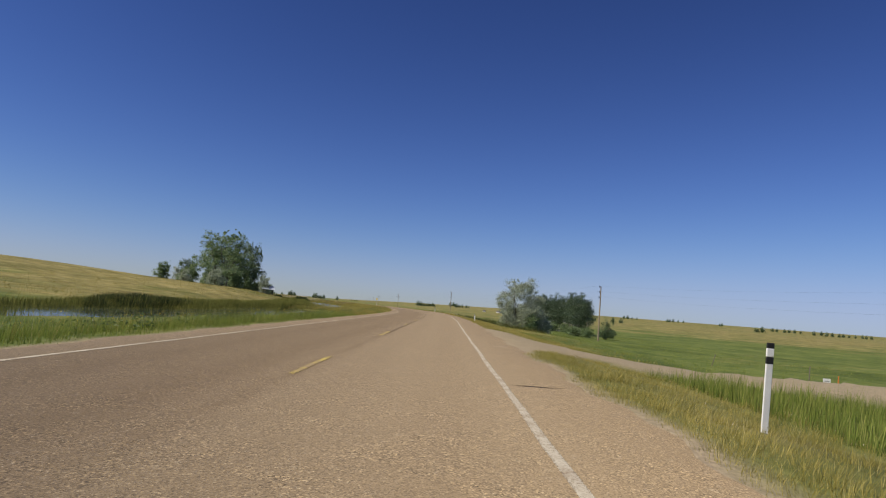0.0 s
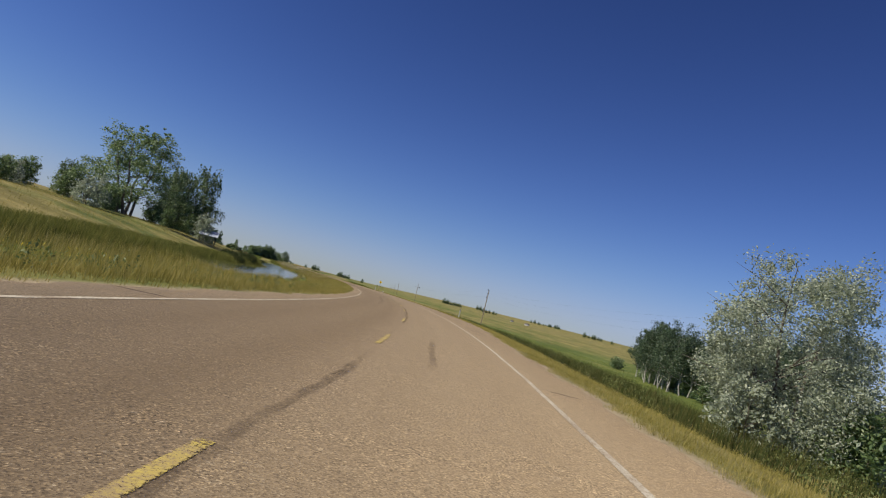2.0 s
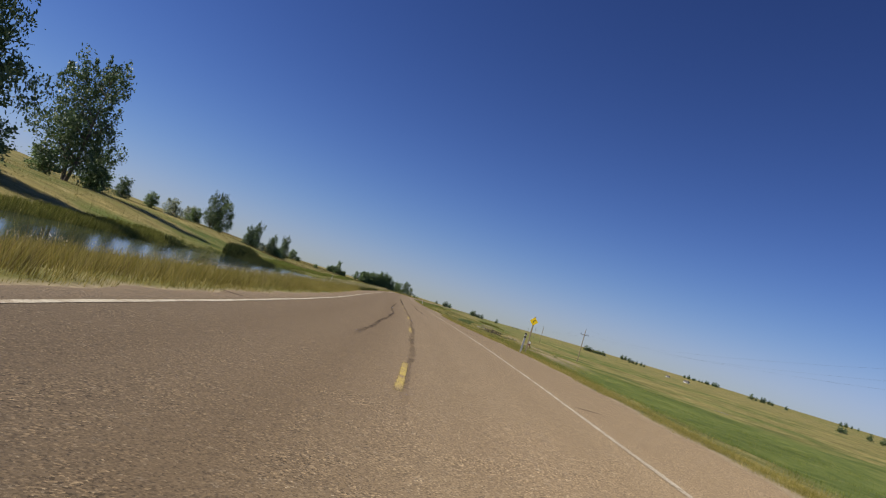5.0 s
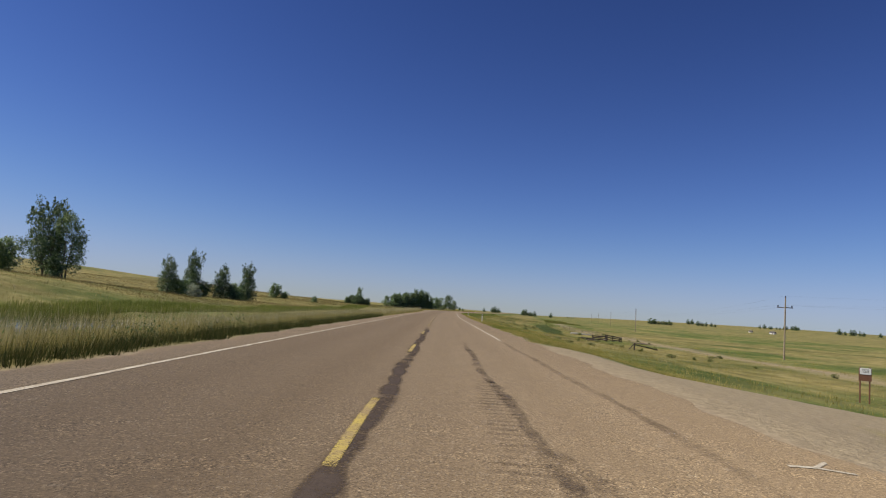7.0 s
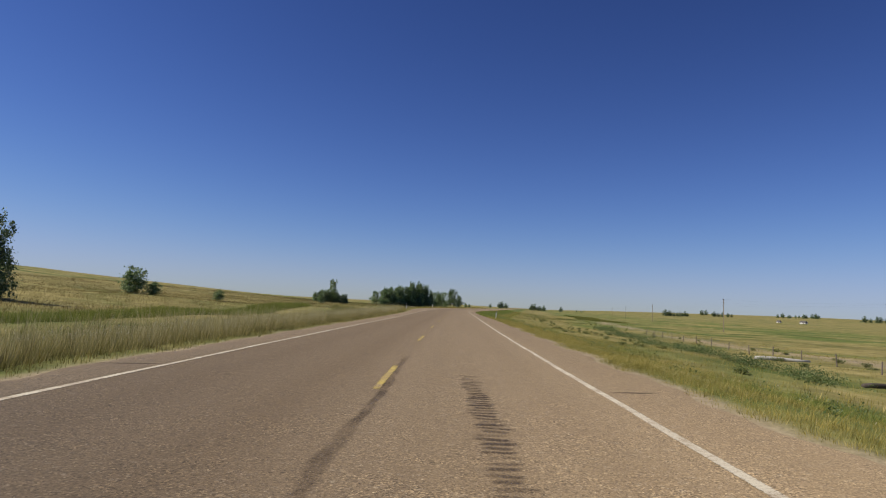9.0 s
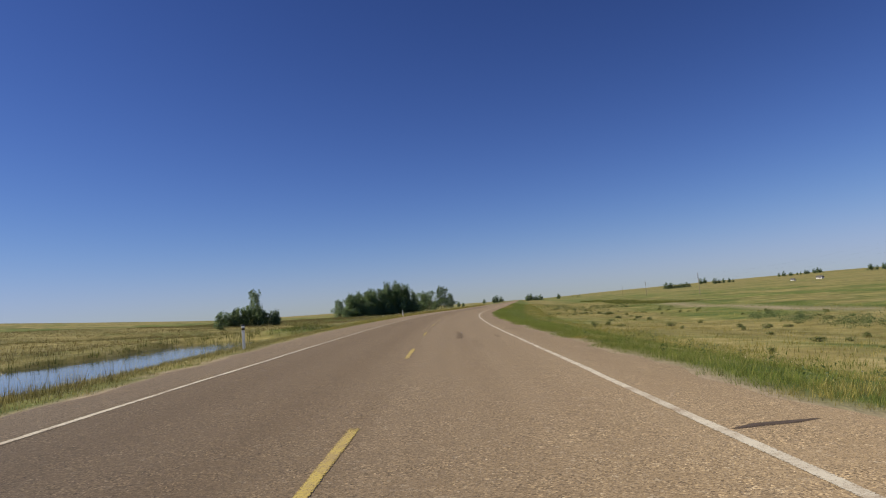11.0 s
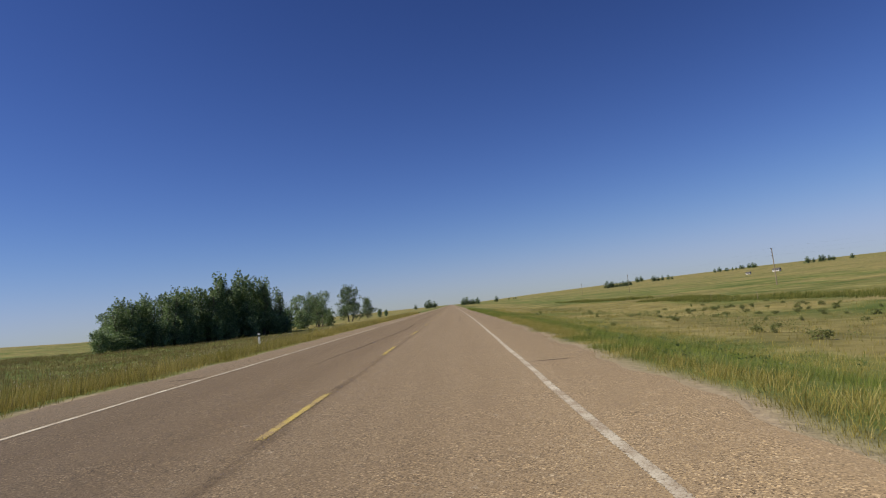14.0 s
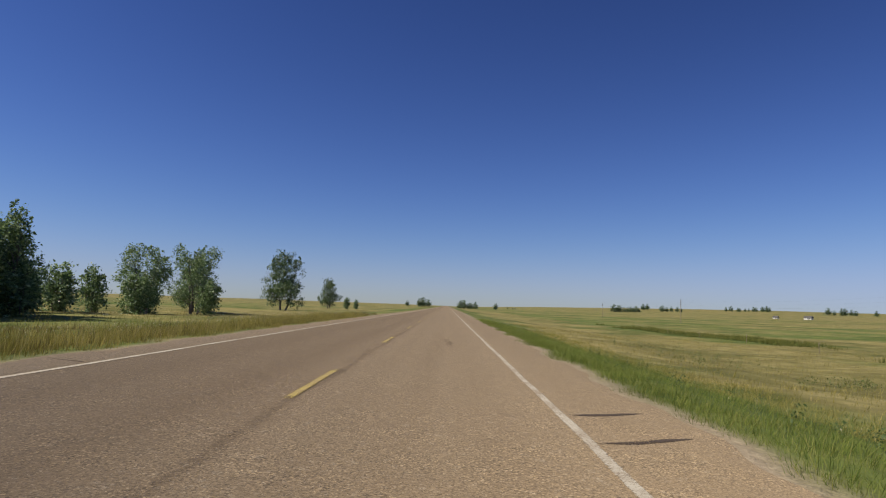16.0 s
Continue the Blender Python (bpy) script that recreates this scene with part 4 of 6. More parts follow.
# rank grass and ripe clumps on the bank before the second approach
s, la = scatter(5200, 258, 289, lambda u, s: edge_right(s) + 3.0 + 12.0 * u, 96, off_drive)
clump = patch(s, la, 2.4, 0.9)
which = clump > 0.55
blades("dry_verge_grass", s[which], la[which], 0.30 + 0.5 * clump[which] * smooth(8, 12, la[which]), 0.012, 0.5, 8, 0.22, STRAW, "tall ripe clumps of grass on the bank by the approach", 97)
blades("lush_verge_grass", s[~which], la[~which], 0.30 + 0.3 * smooth(8, 14, la[~which]), 0.013, 0.5, 8, 0.22, GREEN, "rank green grass on the bank by the approach", 98)
# field grass further out
s, la = scatter(52000, 0, 720, lambda u, s: edge_right(s) + 6.5 + 40.0 * u ** 1.5, 23, off_drive)
dryish = dryness(s, la) + 0.5 * (patch(s, la, 11, 4.1) - 0.5) + np.random.default_rng(5).normal(0, 0.12, len(s)) > 0.42
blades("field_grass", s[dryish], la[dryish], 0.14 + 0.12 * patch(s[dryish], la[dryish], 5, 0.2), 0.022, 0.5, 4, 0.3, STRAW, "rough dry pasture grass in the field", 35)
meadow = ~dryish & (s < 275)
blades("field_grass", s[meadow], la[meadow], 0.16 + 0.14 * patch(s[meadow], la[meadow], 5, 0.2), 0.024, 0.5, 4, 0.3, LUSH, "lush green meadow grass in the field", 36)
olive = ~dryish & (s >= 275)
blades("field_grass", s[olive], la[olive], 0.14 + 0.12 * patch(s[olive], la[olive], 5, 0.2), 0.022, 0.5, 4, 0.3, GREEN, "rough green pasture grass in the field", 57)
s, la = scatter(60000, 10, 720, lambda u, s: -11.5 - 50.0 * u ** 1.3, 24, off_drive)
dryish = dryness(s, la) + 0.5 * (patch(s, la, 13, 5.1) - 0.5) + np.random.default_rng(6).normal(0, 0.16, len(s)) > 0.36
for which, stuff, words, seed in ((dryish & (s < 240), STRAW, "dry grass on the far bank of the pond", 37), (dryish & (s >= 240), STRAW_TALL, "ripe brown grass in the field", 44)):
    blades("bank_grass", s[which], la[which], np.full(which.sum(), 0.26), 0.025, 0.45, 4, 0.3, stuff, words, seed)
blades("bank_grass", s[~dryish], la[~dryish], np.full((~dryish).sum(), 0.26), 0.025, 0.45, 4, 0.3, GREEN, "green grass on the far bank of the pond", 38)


# reeds round the water
def shore(s, la):
    p = pond_mask(s, la)
    return np.where((p > 0.02) & (p < 0.75), 1.0, 0.0) * np.where(la < -17, 1.0, 0.02)


s, la = scatter(60000, 20, 500, lambda u, s: -8.5 - 22.0 * u, 25, shore)
blades("pond_reeds", s, la, 0.4 + 0.4 * patch(s, la, 12, 1.1), 0.03, 0.2, 6, 0.25, REED, "dark green reeds round the pond", 39)


# a dark green strip of sedge in the wet hollow along the verge
s, la = scatter(9000, 325, 690, lambda u, s: edge_left(s) - 6.6 - 3.2 * u, 28, lambda s, la: off_drive(s, la) * smooth(0.25, 0.5, patch(s, la, 14, 0.9) + 0.2 * bell(s, 330, 450, 20)))
blades("sedge_strip", s, la, 0.35 + 0.25 * patch(s, la, 10, 1.1), 0.02, 0.25, 6, 0.25, REED, "dark green sedge in the wet hollow", 42)


s, la = scatter(7000, 596, 790, lambda u, s: edge_right(s) + 35.0 + 11.0 * u - 2.5 * np.sin(s * 0.06), 29, lambda s, la: smooth(0.28, 0.5, patch(s, la, 16, 2.4)))
blades("ditch_reeds", s, la, 0.42 + 0.3 * patch(s, la, 5, 0.3), 0.035, 0.2, 8, 0.3, REED, "dark green reeds in the field ditch", 45)


s, la = scatter(2600, 10, 33, lambda u, s: 10.5 + 11.0 * u, 83, lambda s, la: off_drive(s, la) * smooth(0.15, 0.4, patch(s, la, 4.2, 0.4)))
blades("ditch_reeds", s, la, 0.5 + 0.25 * patch(s, la, 3, 0.3), 0.02, 0.3, 10, 0.25, LUSH, "rank dark green grass in the roadside ditch", 84)


s, la = scatter(4200, 98, 195, lambda u, s: edge_right(s) + 3.6 + 9.0 * u, 86, lambda s, la: smooth(0.1, 0.4, patch(s, la, 6, 1.4)))
blades("bank_reeds", s, la, 0.45 + 0.35 * patch(s, la, 4, 0.3), 0.022, 0.3, 9, 0.25, VERGE_SHADE_DARK, "tall dull dark green weeds on the bank below the trees", 87)


def reed_bed(s0, s1, la0, la1, count, high, seed):
    r = np.random.default_rng(seed)
    s, la = r.uniform(s0, s1, count), r.uniform(la0, la1, count)
    keep = ((s - (s0 + s1) / 2) / (s1 - s0) * 2) ** 2 + ((la - (la0 + la1) / 2) / (la1 - la0) * 2) ** 2 < 1
    dome = high * (1 - 0.35 * (((s - (s0 + s1) / 2) / (s1 - s0) * 2) ** 2)[keep])
    blades("reed_bed", s[keep], la[keep], dome, 0.07, 0.10, 18, 0.35, CATTAIL, "dense dark bed of cattail reeds standing in the pond", seed, 0.88, 0.06)


reed_bed(278, 298, -23.5, -18.5, 1000, 1.4, 51)
reed_bed(180, 194, -24, -21, 350, 1.4, 52)
reed_bed(199, 212, -23.5, -20.5, 350, 1.4, 53)
reed_bed(256, 264, -22, -19, 200, 0.9, 54)
reed_bed(53, 72, -25.0, -22.2, 420, 1.0, 55)
# a long belt of olive reeds on the far shore, shorter and riper towards the bank
s, la = scatter(9500, 25, 262, lambda u, s: -21.0 + 1.5 * smooth(90, 150, s) - 0.9 * np.sin(s * 0.05) - 5.5 * u ** 1.3, 58)
blades("shore_reeds", s, la, (0.85 + 0.25 * patch(s, la, 9, 0.7)) * (1 - 0.4 * smooth(215, 235, s)) * (1 - 0.4 * smooth(21.5, 26.5, -la)), 0.045, 0.14, 13, 0.4, REED, "tall olive reeds along the far shore of the pond", 59, 0.75, 0.12)
s, la = scatter(5200, 298, 445, lambda u, s: -20.0 - 4.5 * u ** 1.3, 60)
blades("shore_reeds", s, la, 0.4 + 0.2 * patch(s, la, 9, 0.7), 0.03, 0.3, 12, 0.4, GREEN, "soft green sedge along the far shore of the pond", 61, 0.7, 0.15)
# reeds and rushes that stand in the shallow water, with open pools between
s, la = scatter(22000, 45, 320, lambda u, s: -11.0 - 9.0 * u ** 1.4, 27, lambda s, la: np.clip(pond_mask(s, la) * 3 + bell(s, 96, 146, 5), 0, 1) * smooth(0.48, 0.62, patch(s, la, 8, 3.3) + 0.3 * bell(s, 95, 190, 12) + 0.35 * bell(s, 250, 300, 6) * bell(la, -15.5, -9, 0.8)))
blades("marsh_rushes", s, la, 0.5 + 0.3 * patch(s, la, 5, 2.7), 0.02, 0.18, 5, 0.2, STRAW, "dry rushes standing in the shallow pond", 41)


def seed_heads(s, la, height, size, material, label, seed):
    """Pale diamond heads at the tips of standing stalks."""
    r = np.random.default_rng(seed)
    x, y = on_road(s, la)
    n = len(s)
    c = np.stack([x, y, ground_z(s, la) + height * r.uniform(0.75, 1.1, n)], -1)
    a = r.uniform(0, np.pi, n)
    w = np.stack([np.cos(a), np.sin(a), np.zeros(n)], -1) * (size * r.uniform(0.5, 1.2, n))[:, None]
    up = np.stack([r.normal(0, 0.4, n), r.normal(0, 0.4, n), np.ones(n)], -1) * (size * 2.4 * r.uniform(0.6, 1.3, n))[:, None]
    v = np.stack([c - up, c + w, c + up, c - w], 1)
    i = np.arange(n) * 4
    me = fast_mesh("seed_heads", v.reshape(-1, 3), np.stack([i, i + 1, i + 2, i + 3], -1), material)
    return tagged(new("seed_heads", me), label, "grass", kind="stuff")


HEAD_PALE = island_material("pale seed heads", [(0.0, (0.34, 0.30, 0.17)), (0.5, (0.52, 0.46, 0.29)), (1.0, (0.70, 0.64, 0.46))], 0.8, 0.3)
HEAD_YELLOW = island_material("yellow flower heads", [(0.0, (0.50, 0.38, 0.03)), (1.0, (0.72, 0.56, 0.08))], 0.8, 0.3)
WEED_LEAF = island_material("weed leaves", [(0.0, (0.07, 0.11, 0.03)), (0.6, (0.13, 0.18, 0.05)), (1.0, (0.25, 0.28, 0.11))], 0.6, 0.35)
s, la = scatter(19000, 205, 440, lambda u, s: edge_left(s) - 0.7 - 4.6 * u, 63, lambda s, la: off_drive(s, la) * patch(s, la, 3.5, 0.2))
seed_heads(s, la, 0.42 + 0.18 * patch(s, la, 6, 0.8), 0.012, HEAD_PALE, "pale seed heads of the ripe verge grass", 64)
s, la = scatter(14000, 470, 680, lambda u, s: edge_left(s) - 1.2 - 4.6 * u, 65, lambda s, la: off_drive(s, la) * patch(s, la, 3.5, 0.2))
seed_heads(s, la, 0.42 + 0.15 * patch(s, la, 6, 0.8), 0.012, HEAD_PALE, "pale seed heads of the ripe verge grass", 66)
s, la = scatter(1500, 20, 130, lambda u, s: edge_left(s) - 0.8 - 4.6 * u, 67, lambda s, la: off_drive(s, la) * smooth(0.4, 0.7, patch(s, la, 3.0, 0.9)))
seed_heads(s, la, 0.42 + 0.12 * patch(s, la, 6, 0.8), 0.014, HEAD_YELLOW, "yellow flower heads of roadside weeds", 68)
s, la = scatter(5000, 10, 690, lambda u, s: edge_right(s) + 0.5 + 6.0 * u, 69, lambda s, la: off_drive(s, la) * patch(s, la, 2.5, 0.6))
seed_heads(s, la, 0.2 + 0.08 * patch(s, la, 6, 0.8), 0.007, HEAD_PALE, "pale seed heads of the bank grass", 70)


def weeds(name, s, la, high, spread, per, size, material, label, seed):
    """Leafy weeds standing in the grass, as clumps of small leaves."""
    x, y = on_road(s, la)
    z = ground_z(s, la)
    tops = np.stack([x, y, z + high * 0.5], -1)
    me = leaf_cloud(name, tops, spread, per, size, material, seed, 1.3)
    return tagged(new(name, me), label, "weeds", kind="stuff")


def tube(points, radii, sides=6):
    """Vertices and quads of a tapering tube."""
    pts = [Vector(p) for p in points]
    v, f = [], []
    for k, p in enumerate(pts):
        way = (pts[min(k + 1, len(pts) - 1)] - pts[max(k - 1, 0)]).normalized()
        q = way.to_track_quat("Z", "Y")
        for j in range(sides):
            a = 2 * math.pi * j / sides
            v.append(p + q @ Vector((math.cos(a) * radii[k], math.sin(a) * radii[k], 0)))
    for k in range(len(pts) - 1):
        for j in range(sides):
            a, b = k * sides + j, k * sides + (j + 1) % sides
            f.append((a, b, b + sides, a + sides))
    return v, f


def joined(name, pieces, material):
    v, f = [], []
    for pv, pf in pieces:
        base = len(v)
        v += [tuple(p) for p in pv]
        f += [tuple(i + base for i in q) for q in pf]
    me = bpy.data.meshes.new(name)
    me.from_pydata(v, [], f)
    me.polygons.foreach_set("use_smooth", np.ones(len(f), bool))
    me.materials.append(material)
    me.update()
    return me


def leaf_cloud(name, centres, spread, per, size, material, seed, squash=0.8):
    r = np.random.default_rng(seed)
    c = np.repeat(np.asarray(centres, float), per, 0)
    n = len(c)
    d = r.normal(0, 1, (n, 3)) * np.repeat(np.asarray(spread, float).reshape(-1, 1) * np.ones((len(centres), 1)), per, 0)
    d[:, 2] *= squash
    c = c + d
    u = r.normal(0, 1, (n, 3))
    u /= np.linalg.norm(u, axis=1)[:, None]
    w = np.cross(u, r.normal(0, 1, (n, 3)))
    w /= np.linalg.norm(w, axis=1)[:, None]
    k = size * r.uniform(0.6, 1.3, n)[:, None]
    u, w = u * k, w * k * 0.55
    v = np.stack([c - u, c + w * 0.9 - u * 0.1, c + u, c - w * 0.9 - u * 0.1], 1)
    i = np.arange(n) * 4
    return fast_mesh(name, v.reshape(-1, 3), np.stack([i, i + 1, i + 2, i + 3], -1), material)


def make_tree(name, label, leaf, bark, height, width, seed, stems=1, bare=0.2, clumps=150, per=34, leaf_size=0.16, spread=0.42, lobes=7, taper=0.5, lean=0.06, trunk=0.022, group="", loose=0.0, upright=0.8, spires=0):
    """A tree at the origin: forked tapering stems and limbs, and a crown of clumped leaves with gaps."""
    r = random.Random(seed)
    pieces, centres, sizes = [], [], []
    for k in range(stems):
        a = 2 * math.pi * k / max(stems, 1) + r.uniform(-0.4, 0.4)
        out = 0.0 if stems == 1 else 0.05 * width
        foot = Vector((math.cos(a) * out, math.sin(a) * out, -0.25))
        top = Vector((math.cos(a) * width * (0.0 if stems == 1 else 0.2) + r.uniform(-1, 1) * lean * height, math.sin(a) * width * (0.0 if stems == 1 else 0.2) + r.uniform(-1, 1) * lean * height, height * r.uniform(0.8, 0.93)))
        path = [foot.lerp(top, q) + Vector((r.uniform(-1, 1), r.uniform(-1, 1), 0)) * height * 0.018 for q in (0, 0.2, 0.42, 0.65, 0.85, 1)]
        base_r = height * trunk / math.sqrt(stems) * 1.1
        pieces.append(tube(path, [base_r * q for q in (1.25, 0.9, 0.7, 0.45, 0.25, 0.08)]))
        for j in range(int(lobes * 2.2 / stems) + 3):
            q = r.uniform(max(bare, 0.12), 0.9)
            start = foot.lerp(top, q)
            aa = r.uniform(0, 2 * math.pi)
            reach = width / 2 * (1 - taper * abs(q - 0.35) / 0.65) * r.uniform(0.45, 0.8)
            tip = start + Vector((math.cos(aa) * reach, math.sin(aa) * reach, height * r.uniform(0.04, 0.2)))
            mid = start.lerp(tip, 0.5) + Vector((0, 0, height * 0.02))
            lr = base_r * (1 - q) * 0.55 + 0.012
            pieces.append(tube([start, mid, tip], [lr, lr * 0.6, lr * 0.15], 4))
    # lobes of leaf clumps
    balls = []
    for j in range(lobes):
        q = (j + 0.5) / lobes
        zc = height * (bare + (1 - bare) * (0.10 + 0.80 * q))
        room = width / 2 * (1 - taper * max(0, q - 0.3) / 0.7) * (0.75 + 0.25 * min(1, q / 0.25))
        aa = r.uniform(0, 2 * math.pi)
        dist = room * (r.uniform(0.2, 0.6) + 0.28 * loose)
        rad = max(room * r.uniform(0.5, 0.72) * (1 - 0.38 * loose), width * 0.09)
        balls.append((Vector((math.cos(aa) * dist, math.sin(aa) * dist, zc)), rad, (1 - bare) * height / lobes * r.uniform(1.1, 1.9)))
        balls.append((Vector((-math.cos(aa) * dist * 0.9, -math.sin(aa) * dist * 0.9, zc - height * 0.03)), rad * 0.85, (1 - bare) * height / lobes * r.uniform(1.0, 1.7)))
    weight = [b[1] ** 2 for b in balls]
    for j in range(clumps):
        c, rad, rz = r.choices(balls, weight)[0]
        d = Vector((r.gauss(0, 1), r.gauss(0, 1), r.gauss(0, 1))).normalized() * r.uniform(0.55, 1.08)
        p = c + Vector((d.x * rad, d.y * rad, d.z * rz))
        p.z = min(max(p.z, height * bare * 0.55), height * 1.02)
        centres.append(p)
        sizes.append(spread * r.uniform(0.55, 1.25))
    # narrow leaders that break the outline at the top
    for j in range(spires):
        aa, dist = r.uniform(0, 2 * math.pi), width * r.uniform(0.05, 0.34)
        z0 = height * r.uniform(0.62, 0.9) * (1 - 0.5 * taper * dist / width)
        tall = height * r.uniform(0.09, 0.2)
        for q in range(6):
            centres.append(Vector((math.cos(aa) * dist + r.gauss(0, 0.04) * width, math.sin(aa) * dist + r.gauss(0, 0.04) * width, z0 + tall * q / 5)))
            sizes.append(spread * (0.75 - 0.1 * q))
    ob = thing(name, Vector((0, 0, 0)), 0, label, "tree", group)
    for n, me in (("trunk", joined("trunk", pieces, bark)), ("crown", leaf_cloud("crown", centres, sizes, per, leaf_size, leaf, seed + 7, upright))):
        c = new(n, me)
        c.parent = ob
    return ob


PROTO = {
    "cottonwood": make_tree("cottonwood_tree", "broad grey-green cottonwood with open crown beside the pond", LEAF, BARK, 16.5, 15, 3, stems=4, bare=0.14, clumps=620, per=26, leaf_size=0.17, spread=0.36, lobes=13, taper=0.4, loose=1.0, upright=1.0, spires=14),
    "dark": make_tree("maple_tree", "dense dark green tree with rounded crown", LEAF_DARK, BARK, 11, 10, 8, stems=2, bare=0.06, clumps=480, per=26, leaf_size=0.15, spread=0.30, lobes=9, taper=0.5, loose=0.45, upright=0.95, spires=10),
    "poplar": make_tree("poplar_tree", "tall green poplar with pointed crown", LEAF, BARK, 11, 5.0, 15, bare=0.03, clumps=330, per=17, leaf_size=0.15, spread=0.24, lobes=9, taper=0.9, upright=1.7, spires=9),
    "poplar_b": make_tree("poplar_tree", "tall green poplar with ragged pointed crown", LEAF, BARK, 11, 5.6, 19, stems=2, bare=0.03, clumps=330, per=17, leaf_size=0.15, spread=0.25, lobes=8, taper=0.85, upright=1.7, loose=0.4, spires=12),
    "olive": make_tree("olive_tree", "silvery grey-green olive tree with airy crown", LEAF_SILVER, BARK, 8.4, 8.0, 23, stems=3, bare=0.04, clumps=640, per=90, leaf_size=0.06, spread=0.24, lobes=10, taper=0.4, loose=0.9, upright=0.9, spires=2),
    "aspen": make_tree("aspen_tree", "dark green aspen with slim pale trunk", LEAF_ASPEN, BARK_PALE, 8.0, 3.2, 29, bare=0.24, clumps=190, per=30, leaf_size=0.085, spread=0.22, lobes=7, taper=0.4, trunk=0.009, upright=1.1, spires=4),
    "sapling": make_tree("young_poplar", "young dark green poplar with uneven crown", LEAF_DARK, BARK, 7.0, 4.6, 37, bare=0.0, clumps=330, per=22, leaf_size=0.12, spread=0.21, lobes=7, taper=0.72, upright=1.4, spires=8),
    "pointed": make_tree("spruce_tree", "dark pointed tree with bushy foot", LEAF_DARK, BARK, 7.0, 5.0, 43, bare=0.02, clumps=240, per=24, leaf_size=0.12, spread=0.24, lobes=7, taper=0.95, upright=1.2, spires=3),
    "sparse": make_tree("ash_tree", "half-bare tree with thin leaves and grey limbs", LEAF, BARK, 9.5, 7.5, 47, stems=3, bare=0.12, clumps=420, per=20, leaf_size=0.13, spread=0.28, lobes=8, taper=0.4, loose=1.0, upright=1.0, spires=6),
    "shrub": make_tree("shrub", "round green shrub in the grass", LEAF, BARK, 3.0, 3.4, 53, stems=4, bare=0.0, clumps=150, per=17, leaf_size=0.12, spread=0.2, lobes=4, taper=0.5, spires=5),
    "grey_shrub": make_tree("shrub", "grey-green bushy shrub in the grass", LEAF_SILVER, BARK, 3.0, 3.6, 59, stems=4, bare=0.0, clumps=150, per=18, leaf_size=0.11, spread=0.2, lobes=4, taper=0.5, spires=5),
    "far": make_tree("field_tree", "distant dark tree of a farm shelter belt", LEAF_DARK, BARK, 12, 13, 61, stems=2, bare=0.05, clumps=64, per=13, leaf_size=0.75, spread=0.9, lobes=5, taper=0.45),
}
used = set()


def plant(kind, x, y, high=1.0, wide=None, turn=0.0, sink=0.0, z=None, label="", group=""):
    """A copy of a tree at x, y, scaled in height and width; the first one is the model itself."""
    wide = high if wide is None else wide
    ground_here = ground_at(x, y) if z is None else z
    ob = PROTO[kind]
    m = Matrix.LocRotScale((x, y, ground_here - sink), Euler((0, 0, radians(turn))), (wide, wide, high))
    if kind in used:
        ob = copy_thing(ob, m @ Matrix.Diagonal((*ob.scale, 1)).inverted())
    else:
        ob.matrix_basis = m
        used.add(kind)
    return tagged(ob, label, "", group)


# beside the first pond
plant("cottonwood", -64, 190, 1.0, 1.28, 20)
plant("dark", -87.6, 257, 1.55, 1.27, 0, label="tall dense dark green tree beside the pond")
plant("dark", -66.3, 225, 1.5, 1.0, 140)
plant("dark", -71, 222, 1.25, 1.1, 60)
for k, (x, y, up, wide) in enumerate(((-63, 226, 1.2, 1.5), (-66, 220, 1.4, 1.6), (-70, 218, 1.3, 1.6), (-61, 194, 1.3, 1.6), (-66, 186, 1.4, 1.8), (-69, 193, 1.3, 1.7), (-87, 253, 1.2, 1.6), (-89, 263, 1.7, 1.7), (-92, 267, 1.0, 1.4))):
    plant("shrub", x, y, up, wide, 50 * k)
plant("dark", -74, 188, 0.62, 0.75, 200)
plant("shrub", -70, 181, 1.6, 1.8, 45)
plant("shrub", -79, 183, 1.5, 1.7, 95)
plant("grey_shrub", -60, 172, 1.5, 1.7, 10)
plant("grey_shrub", -56, 206, 1.7, 1.6, 80)
plant("shrub", -62, 180, 1.3, 1.6, 30)
plant("shrub", -72, 200, 1.2, 1.8, 60)
plant("grey_shrub", -57, 144, 0.9, 0.9, 0)
plant("shrub", -62, 156, 1.0, 1.2, 90)
plant("grey_shrub", -66, 163, 1.1, 1.3, 120)
plant("sapling", -104, 285, 0.55, 0.8, 40)
plant("shrub", -101, 289, 0.9, 1.1, 20)
plant("grey_shrub", -97, 290, 1.0, 1.2, 70)
plant("grey_shrub", -116, 320, 1.3, 1.3, 30)
plant("shrub", -113, 318, 1.2, 1.3, 110)
plant("sparse", -108.5, 322.5, 0.85, 0.7, 75, label="open tree with leaning bare limbs on the bank")
plant("dark", -110.3, 321.5, 0.86, 0.66, 10)
plant("shrub", -108.0, 321, 0.9, 1.0, 10)
# the row on the bank
plant("sapling", -119, 352, 0.88, 0.85, 0, group="row of young poplars")
plant("sapling", -125, 365, 1.22, 1.0, 70, group="row of young poplars")
plant("sapling", -121, 368.5, 0.92, 0.85, 140, group="row of young poplars")
plant("sapling", -122.0, 378.2, 1.1, 0.95, 210, group="row of young poplars")
plant("shrub", -123, 366, 0.9, 1.3, 10)
plant("shrub", -120, 372, 0.8, 1.3, 50)
plant("grey_shrub", -118, 357, 0.7, 1.0, 90)
for k, (x, y, up, wide) in enumerate(((-117.5, 353, 0.8, 1.2), (-121, 355, 0.7, 1.3), (-124, 362, 0.9, 1.4), (-122, 374, 1.0, 1.2), (-119.5, 370, 0.9, 1.1), (-123.5, 379, 0.8, 1.3))):
    plant("shrub", x, y, up, wide, 67 * k)
plant("shrub", -134, 407, 1.15, 1.4, 0)
